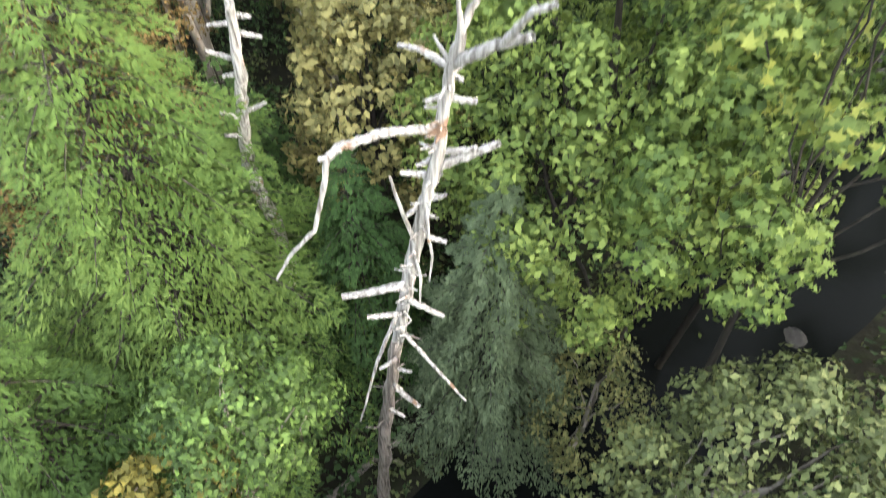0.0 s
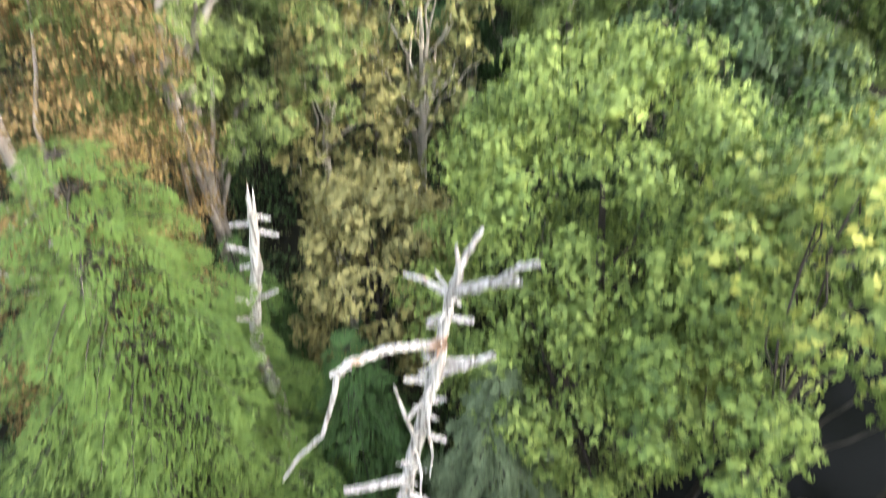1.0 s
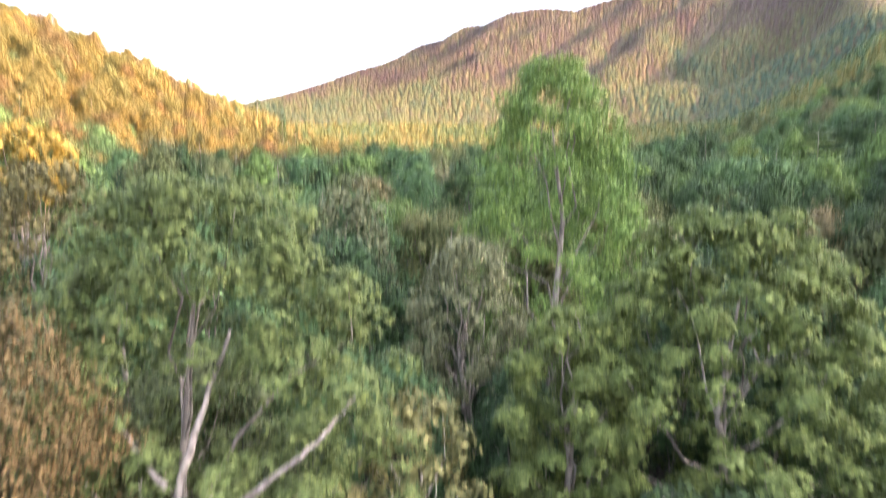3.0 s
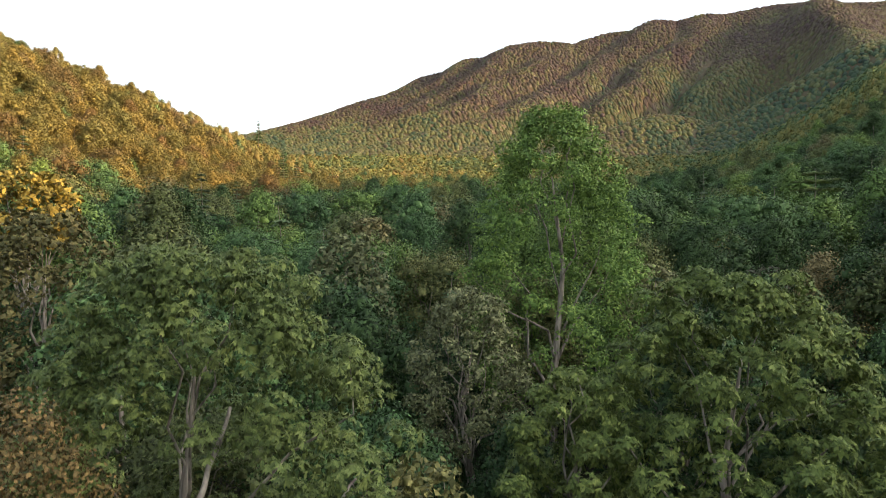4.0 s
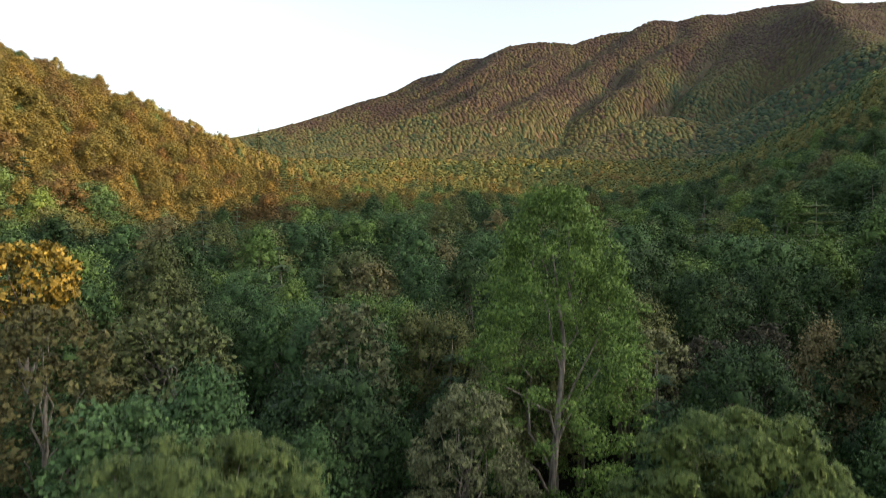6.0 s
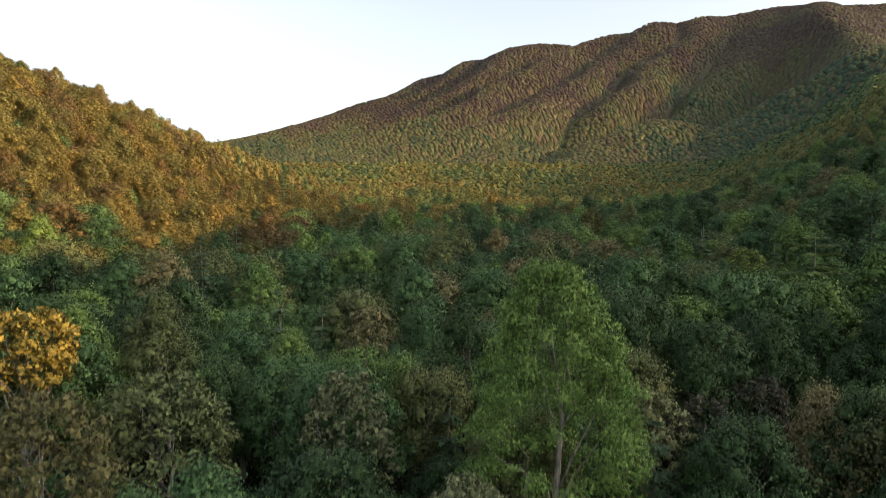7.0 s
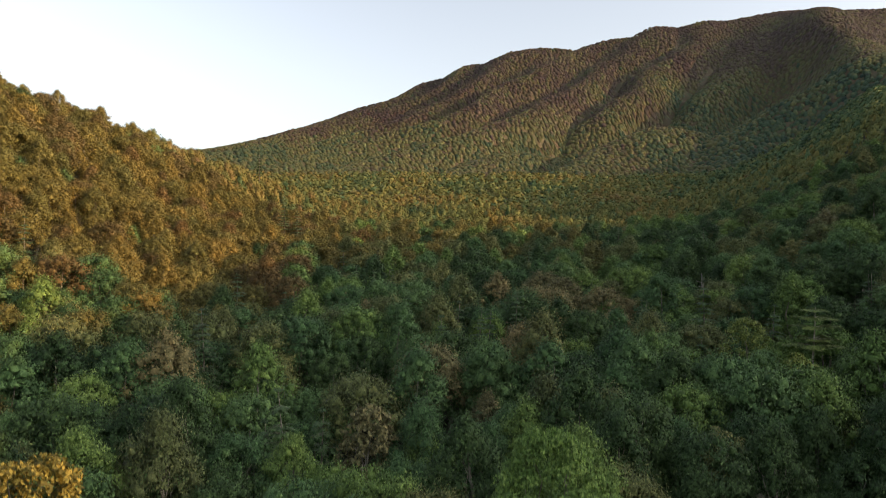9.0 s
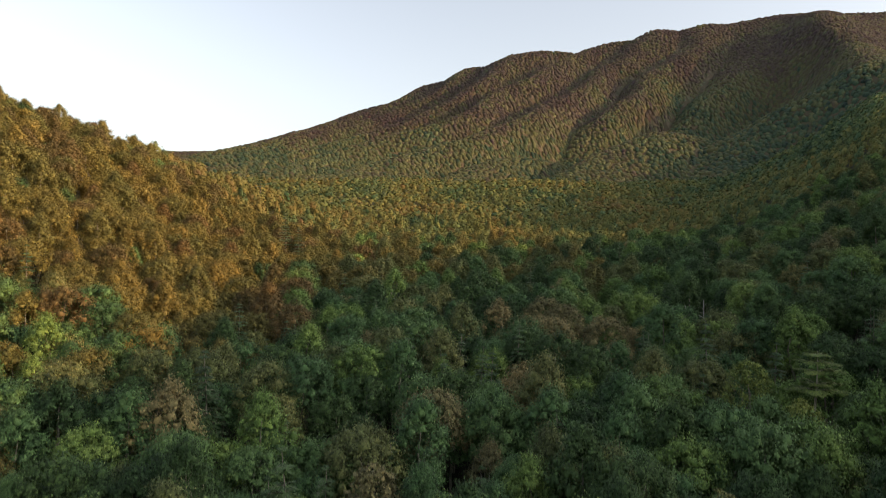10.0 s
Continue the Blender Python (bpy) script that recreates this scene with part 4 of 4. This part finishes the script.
# ---- the wood goes on behind: unseen trees added to block sky light ----
rb = np.random.RandomState(59)
for y in (-4.5, -9.5, -14.5):
    for x in np.arange(-16, 17, 5.2):
        px, py = x + rb.uniform(-1.5, 1.5), y + rb.uniform(-1, 1)
        src = NEAR_PROTOS.get((rb.randint(4), rb.randint(3)))
        if src is not None and not (abs(px) < 3 and py > -7):
            copy_thing(src, pose(px, py, float(land(px, py)) - 0.1, 0, 0, rb.uniform(0, 360)) @ Matrix.Scale(rb.uniform(0.75, 0.95) / src.scale[0], 4))
# more unseen trees at the sides, added to keep sky light off the stream
for px, py, s in [(13.5, 2.5, 0.8), (12.8, 7.0, 0.72), (16.5, 10.5, 0.85), (-13.0, 3.5, 0.8), (10.4, 1.2, 0.85), (10.2, -3.2, 0.95), (6.8, -4.6, 0.85), (14.8, -1.0, 0.95)]:
    src = NEAR_PROTOS[(1, 0)]
    copy_thing(src, pose(px, py, float(land(px, py)) - 0.1, 0, 0, 40 * px) @ Matrix.Scale(s / src.scale[0], 4))

# ---- taller trees along the left-hand ridge ----
rr = np.random.RandomState(57)
for i in range(56):
    f, row = (i // 2) / 27, i % 2
    x, y = -196 + 92 * f + rr.uniform(-3, 3), 258 + 62 * f * f + rr.uniform(-6, 6) - 10 * row
    src = MID_PROTOS.get((rr.choice([3, 4, 3, 0]), rr.randint(3)))
    if src is not None:
        copy_thing(src, pose(x, y, float(land(x, y)) - 3.0 - 2.5 * row, rr.uniform(-5, 5), rr.uniform(-5, 5), rr.uniform(0, 360)) @ Matrix.Scale(rr.uniform(0.85, 1.2) / src.scale[0], 4))

# ---- bleached dead stems in the shaded wood ----
for x, y, top, seed in [(60.0, 149.0, 32.6, 58), (56.5, 151.0, 31.0, 59)]:
    rng = np.random.RandomState(seed)
    z = float(land(x, y))
    root = tagged(new("dead_tree"), "thin bleached dead stem standing in a dark gap", "dead tree", "dead trees")
    dead_wood("", [("trunk", [(x, y, z - 0.3), (x + 0.2, y, (z + top) / 2), (x + 0.1, y, top)], 0.22, 0.09)], root, DEAD, rng)
    for k in range(7):
        h, s = rng.uniform(0.55, 0.97), rng.choice([-1, 1])
        p = np.array([x + 0.15, y, z + (top - z) * h])
        dead_wood("", [("branch", [p, p + [s * rng.uniform(0.6, 1.6), rng.uniform(-0.5, 0.5), rng.uniform(0.1, 0.8)]], 0.07, 0.03)], root, DEAD, rng)

# ---- the woods beyond, too many to count ----
def leafy_lump(rng, lobes, cards, size, tall=0.5):
    """A crown of several leafy lobes: small solid hearts wrapped in loose sprays."""
    t = np.arange(lobes) / max(1, lobes - 1)
    a = np.arange(lobes) * 2.4 + rng.uniform(0, 6)
    r = 0.64 * np.sqrt(1 - t * 0.96) * rng.uniform(0.7, 1.15, lobes)
    P = np.stack([r * np.cos(a), r * np.sin(a), -0.2 + tall * 1.2 * t + rng.normal(size=lobes) * 0.1], 1) * (lobes > 1)
    R = rng.uniform(0.28, 0.46, lobes) * (9 / lobes) ** 0.33
    out = []
    for p, q in zip(P, R):
        V, F = lump(rng, 6, 3)
        out.append((V * q * 0.6 + p, F, unit(unit(V) + unit(p + [0, 0, 0.5]) * 0.6)))
    k = rng.randint(lobes, size=cards)
    d = unit(rng.normal(size=(cards, 3)) + [0, 0, 0.4] + P[k] * 1.2)
    C = P[k] + d * (R[k] * rng.uniform(0.72, 1.0, cards) * (1 + 0.22 * np.abs(rng.normal(size=cards))))[:, None]
    N = unit(d + rng.normal(size=d.shape) * 0.4 + [0, 0, 0.2])
    out.append((*blades(C, N, size * rng.uniform(0.55, 1.3, cards), rng, 0.8, 0.2), np.repeat(soft_normals(N, d * 0.9, unit(C + [0, 0, 0.4]) * 0.9), 4, 0)))
    return joined(out)


def far_lump(rng):
    """A far crown: a rough dome whose skirt sinks among its neighbours."""
    th = np.linspace(0, 2 * math.pi, 6, endpoint=False) + rng.uniform(-0.25, 0.25, 6)
    r = np.stack([rng.uniform(0.32, 0.62, 6), rng.uniform(0.8, 1.12, 6)])
    z = np.stack([rng.uniform(0.55, 0.85, 6), rng.uniform(-0.5, -0.2, 6)])
    V = np.stack([r * np.cos(th), r * np.sin(th), z], -1).reshape(-1, 3) * [0.8, 0.8, 0.62]
    k = np.arange(6)
    F = np.stack([k, k + 6, (k + 1) % 6 + 6, (k + 1) % 6], 1)
    d = unit(rng.normal(size=(6, 3)) + [0, 0, 0.5])
    N = unit(d + rng.normal(size=(6, 3)) * 0.3 + [0, 0, 0.3])
    sprays = blades(d * rng.uniform(0.6, 0.9, 6)[:, None] * [1, 1, 0.65], N, rng.uniform(0.35, 0.6, 6), rng, 0.9, 0.2)
    return joined([(V, np.concatenate([F, [[0, 1, 2, 3], [0, 3, 4, 5]]]), unit(V + [0, 0, 0.5])), (*sprays, np.repeat(soft_normals(N, d * 0.6, [0, 0, 0.6]), 4, 0))])


def spire_lump(rng, cards, size):
    t = rng.uniform(0, 1, cards) ** 0.8
    a = rng.uniform(0, 6.28, cards)
    lay = 0.72 + 0.28 * np.sin(t * 34)
    r = 0.66 * (1.04 - t) * lay * rng.uniform(0.7, 1.1, cards)
    C = np.stack([r * np.cos(a), r * np.sin(a), -0.6 + t * 2.1], 1)
    out = np.stack([np.cos(a), np.sin(a), np.full(cards, 0.5)], 1)
    N = unit(out * [0.7, 0.7, 1.4] + rng.normal(size=(cards, 3)) * 0.3)
    core = lump(rng)
    core = (core[0] * [0.35, 0.35, 0.9] + [0, 0, 0.1], core[1], unit(core[0]))
    return joined([core, (*blades(C, N, size * rng.uniform(0.6, 1.2, cards), rng, 0.5, 0.15), np.repeat(soft_normals(N, out * 0.7), 4, 0))])


def autumn(x, y, z, r):
    """Leaf tone of the far trees: greens on the valley floor, gold on the left hill and the mid slopes, russet high on the mountain."""
    t = 0.22 + 0.07 * wavy(x, y, 60, 31)
    hill = soft(-30, -80, x) * soft(90, 160, y) * (y < 430)
    slope = soft(190, 280, y) * soft(1250, 850, y) * soft(420, 120, x - 0.25 * np.maximum(0, y - 500))
    t = t + 0.3 * hill + 0.22 * slope * (1 - hill)
    t = t + 0.42 * soft(150, 330, z) * (1 - hill) * (1 - 0.7 * soft(300, 560, x) * soft(480, 330, z)) + 0.08 * wavy(x, y, 150, 33) * (y > 420)
    t = t + r.normal(size=len(x)) * 0.05
    odd = r.rand(len(x))
    t = np.where(odd > 0.985, t + 0.2, t)
    return np.clip(np.where(odd < 0.08, t - 0.18, t), 0.0, 0.97)


def woodland(name, label, y0, y1, spacing, templates, material, seed, sizes, tall=1.0, extra=None, lift=None, jitter=0.45, slope=0.2):
    r = np.random.RandomState(seed)
    X, Y, S = [], [], []
    y = y0
    while y < y1:
        s = spacing(y)
        half = 0.72 * y + 12
        x = np.arange(-half, half, s)
        X.append(x + r.uniform(-jitter, jitter, len(x)) * s)
        Y.append(y + r.uniform(-jitter, jitter, len(x)) * s)
        S.append(np.full(len(x), s))
        y += s
    X, Y, S = np.concatenate(X), np.concatenate(Y), np.concatenate(S)
    if extra is not None:
        keep = extra(X, Y)
        X, Y, S = X[keep], Y[keep], S[keep]
    seen = ~((X < -70) & (Y + 0.9 * (-X - 118) > 420) & (Y < 520) & (X < -0.3 * Y)) & ~((X > 330) & (Y < 420)) & ~((Y > 520) & (Y < 2000) & (X < -0.4 * Y))
    X, Y, S = X[seen], Y[seen], S[seen]
    Z = land(X, Y)
    tilt = np.stack([(land(X + 8, Y) - land(X - 8, Y)) / 16, (land(X, Y + 8) - land(X, Y - 8)) / 16], 1)
    up = unit(np.column_stack([-tilt, np.ones(len(X))])) * slope
    tone = autumn(X, Y, Z, r)
    pick, turn = r.randint(len(templates), size=len(X)), r.uniform(0, 6.283, len(X))
    pick = np.where((tone > 0.4) & (pick == 7) & (r.rand(len(X)) < 0.7), r.randint(7, size=len(X)) % len(templates), pick)
    rad = S * r.uniform(*sizes, len(X))
    stretch = tall * r.uniform(0.85, 1.2, len(X))
    high = (np.minimum(12.0, 1.3 * rad + 4.5) if lift is None else lift * rad) * r.uniform(0.85, 1.15, len(X))
    Vs, Fs, Ts, Ns, o = [], [], [], [], 0
    for k, (V, F, N) in enumerate(templates):
        m = np.where(pick == k)[0]
        c, s = np.cos(turn[m])[:, None], np.sin(turn[m])[:, None]
        x = (V[:, 0] * c - V[:, 1] * s) * rad[m, None] + X[m, None]
        yy = (V[:, 0] * s + V[:, 1] * c) * rad[m, None] + Y[m, None]
        z = V[:, 2] * (rad[m] * stretch[m])[:, None] + (Z[m] + high[m])[:, None] + tilt[m, :1] * (x - X[m, None]) + tilt[m, 1:] * (yy - Y[m, None])
        Vs.append(np.stack([x, yy, z], -1).reshape(-1, 3))
        n = np.stack([N[:, 0] * c - N[:, 1] * s, N[:, 0] * s + N[:, 1] * c, np.broadcast_to(N[:, 2], (len(m), len(V)))], -1)
        Ns.append(unit(n + up[m][:, None]).reshape(-1, 3))
        Fs.append((F[None] + (np.arange(len(m)) * len(V))[:, None, None] + o).reshape(-1, 4))
        Ts.append(np.repeat(tone[m], len(V)))
        o += len(m) * len(V)
    me = array_mesh(name, np.concatenate(Vs), np.concatenate(Fs), np.concatenate(Ns), smooth=True)
    a = me.attributes.new("tone", "FLOAT", "POINT")
    a.data.foreach_set("value", np.concatenate(Ts).astype(np.float32))
    me.materials.append(material)
    return tagged(new(name, me), label, "woods", kind="stuff")


tr = np.random.RandomState(90)
UPPER = [leafy_lump(tr, 7, 170, 0.18, 0.6 + 0.12 * (k % 3)) for k in range(7)] + [spire_lump(tr, 100, 0.32)]
woodland("valley_woods", "green and golden autumn woods on the upper valley and hill", 303, 430, lambda y: 6.4, UPPER, WOODS, 95, (0.5, 0.74), tall=1.15)
MIDFAR = [leafy_lump(tr, 3, 26, 0.4) for _ in range(6)]
woodland("foothill_woods", "yellow-green autumn woods on the foot of the mountain", 432, 698, lambda y: 6.6 + (y - 432) * 0.004, MIDFAR, WOODS, 94, (0.52, 0.8), tall=0.9)
FAR = [far_lump(tr) for _ in range(16)]
woodland("mountain_woods", "russet and green autumn woods covering the mountain", 700, 1900, lambda y: 4.0 + y / 460, FAR, FAR_WOODS, 92, (0.62, 1.0), tall=0.85, lift=0.26, slope=0.2, jitter=0.6)
woodland("distant_woods", "bare-looking brown woods on the distant ridge", 2250, 2680, lambda y: 13.0, FAR, FAR_WOODS, 93, (0.62, 1.05), lift=0.3, extra=lambda x, y: (x < -0.2 * y) & (x > -0.62 * y), slope=0.8)

# ---- stream, boulders and undergrowth ----
def stream_line(s):
    """A point s metres along the stream from its crossing below the dead tree."""
    x, y = 8.4 + 0.69 * s, 9.5 + 0.72 * s
    return x - 1.25 * math.sin(y * 0.25), y


def water():
    m, n, l, b = shader("shade_toned_stream_water", 0.1)
    # near-black and almost mirrorless, standing in for the dark canopy above the stream
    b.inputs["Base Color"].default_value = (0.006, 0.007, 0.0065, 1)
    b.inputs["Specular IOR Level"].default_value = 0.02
    t = n.new("ShaderNodeTexNoise")
    t.inputs["Scale"].default_value, t.inputs["Detail"].default_value = 3.0, 4
    geo = n.new("ShaderNodeNewGeometry")
    l.new(geo.outputs["Position"], t.inputs["Vector"])
    bp = n.new("ShaderNodeBump")
    bp.inputs["Strength"].default_value, bp.inputs["Distance"].default_value = 0.2, 0.05
    l.new(t.outputs["Fac"], bp.inputs["Height"])
    l.new(bp.outputs[0], b.inputs["Normal"])
    V, F = [], []
    for i, s in enumerate(np.linspace(-34, 22, 57)):
        x, y = stream_line(s)
        for w in (-4.4, -2.2, 0, 2.2, 4.4):
            V.append((x + 0.72 * w, y - 0.69 * w, float(np.interp(y, [-10, 0, 15, 30], [-0.9, -0.85, -0.3, 1.6]))))
        if i:
            F += [[5 * i - 5 + q, 5 * i - 4 + q, 5 * i + 1 + q, 5 * i + q] for q in range(4)]
    me = array_mesh("water", V, F, smooth=True)
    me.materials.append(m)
    tagged(new("water", me), "dark shallow stream water between boulders", "water", kind="structure")


water()


def stone_material():
    m, n, l, b = shader("stream_stone", 0.7)
    co = n.new("ShaderNodeTexCoord")
    t = n.new("ShaderNodeTexNoise")
    t.inputs["Scale"].default_value, t.inputs["Detail"].default_value = 3.0, 7
    l.new(co.outputs["Object"], t.inputs["Vector"])
    # wet stone, darkened further with the shade that hangs over the stream
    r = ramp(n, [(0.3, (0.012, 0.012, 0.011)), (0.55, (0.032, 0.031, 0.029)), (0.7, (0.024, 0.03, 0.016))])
    l.new(t.outputs["Fac"], r.inputs[0])
    l.new(r.outputs[0], b.inputs["Base Color"])
    bp = n.new("ShaderNodeBump")
    bp.inputs["Distance"].default_value = 0.05
    l.new(t.outputs["Fac"], bp.inputs["Height"])
    l.new(bp.outputs[0], b.inputs["Normal"])
    return m


STONE = stone_material()


def boulder(seed):
    bm = bmesh.new()
    bmesh.ops.create_icosphere(bm, subdivisions=3, radius=1.0)
    off = Vector((seed * 3.1, seed * 1.7, 0))
    for v in bm.verts:
        v.co *= 1 + 0.35 * noise.noise(v.co * 1.1 + off) + 0.08 * noise.noise(v.co * 4 + off)
        v.co.z *= 0.62
    me = bpy.data.meshes.new("boulder")
    bm.to_mesh(me)
    bm.free()
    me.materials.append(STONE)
    for p in me.polygons:
        p.use_smooth = True
    return me


rocks = [boulder(k) for k in range(5)]
rng = np.random.RandomState(61)
for i in range(70):
    x, y = stream_line(rng.uniform(-13, 17))
    w = rng.normal() * 1.9
    x, y, size = x + 0.72 * w, y - 0.69 * w, rng.uniform(0.18, 0.75) ** 1.2
    ob = tagged(new("boulder", rocks[i % 5]), "grey wet boulder in the stream, its colour darkened for shade", "boulder", "boulders in the stream")
    ob.matrix_world = pose(x, y, float(land(x, y)) + size * 0.22, rng.uniform(-15, 15), rng.uniform(-15, 15), rng.uniform(0, 360)) @ Matrix.Scale(size, 4)


def fallen_log(x, y, turn, length, r, coat):
    rg = np.random.RandomState(int(10 * length))
    z = float(land(x, y)) + r * 0.9
    d = np.array([math.cos(turn), math.sin(turn), 0.04])
    line = np.array([x, y, z]) + d * np.linspace(-0.5, 0.5, 8)[:, None] * length + rg.normal(size=(8, 3)) * 0.04
    me = array_mesh("fallen_log", *tube(line, np.linspace(r, r * 0.6, 8), 8, 0.06, rg), smooth=True)
    me.materials.append(coat)
    tagged(new("fallen_log", me), "weathered fallen log on the forest floor", "log")


fallen_log(-3.0, 4.6, 0.7, 3.6, 0.14, DEAD_LOW)
fallen_log(-2.0, 12.6, 2.4, 4.2, 0.12, DEAD_LOW)
fallen_log(7.2, 10.6, 2.6, 4.6, 0.15, DARK_BARK)


def undergrowth(name, label, count, leafy, seed, tall, leaf):
    """Low shrubs and ferns as loose clumps over the ground between the near trunks."""
    r = np.random.RandomState(seed)
    y = r.uniform(-1.5, 34, count * 2)
    x = r.uniform(-1, 1, count * 2) * (0.72 * np.maximum(y, 0) + 7)
    keep = np.abs(stream_side(x, y) - 0.6) > 3.4
    x, y = x[keep][:count], y[keep][:count]
    h = tall * r.uniform(0.3, 1.0, len(x)) ** 1.3
    k = np.repeat(np.arange(len(x)), 34)
    d = unit(r.normal(size=(len(k), 3)) + [0, 0, 0.5])
    C = np.stack([x, y, land(x, y) + h * 0.55], 1)[k] + d * (h[k] * 0.5 * r.uniform(0.5, 1, len(k)))[:, None] * [1.3, 1.3, 0.9]
    me = array_mesh(name, *blades(C, unit(d + r.normal(size=d.shape) * 0.6 + [0, 0, 0.5]), leaf * r.uniform(0.6, 1.3, len(k)), r))
    me.materials.append(leafy)
    tagged(new(name, me), label, "shrubs", kind="stuff")


undergrowth("shrubs", "dark green shrubs over the forest floor", 1300, DEEP, 62, 2.6, 0.22)
undergrowth("brush", "olive and brown brush over the forest floor", 450, OLIVE, 63, 2.2, 0.2)
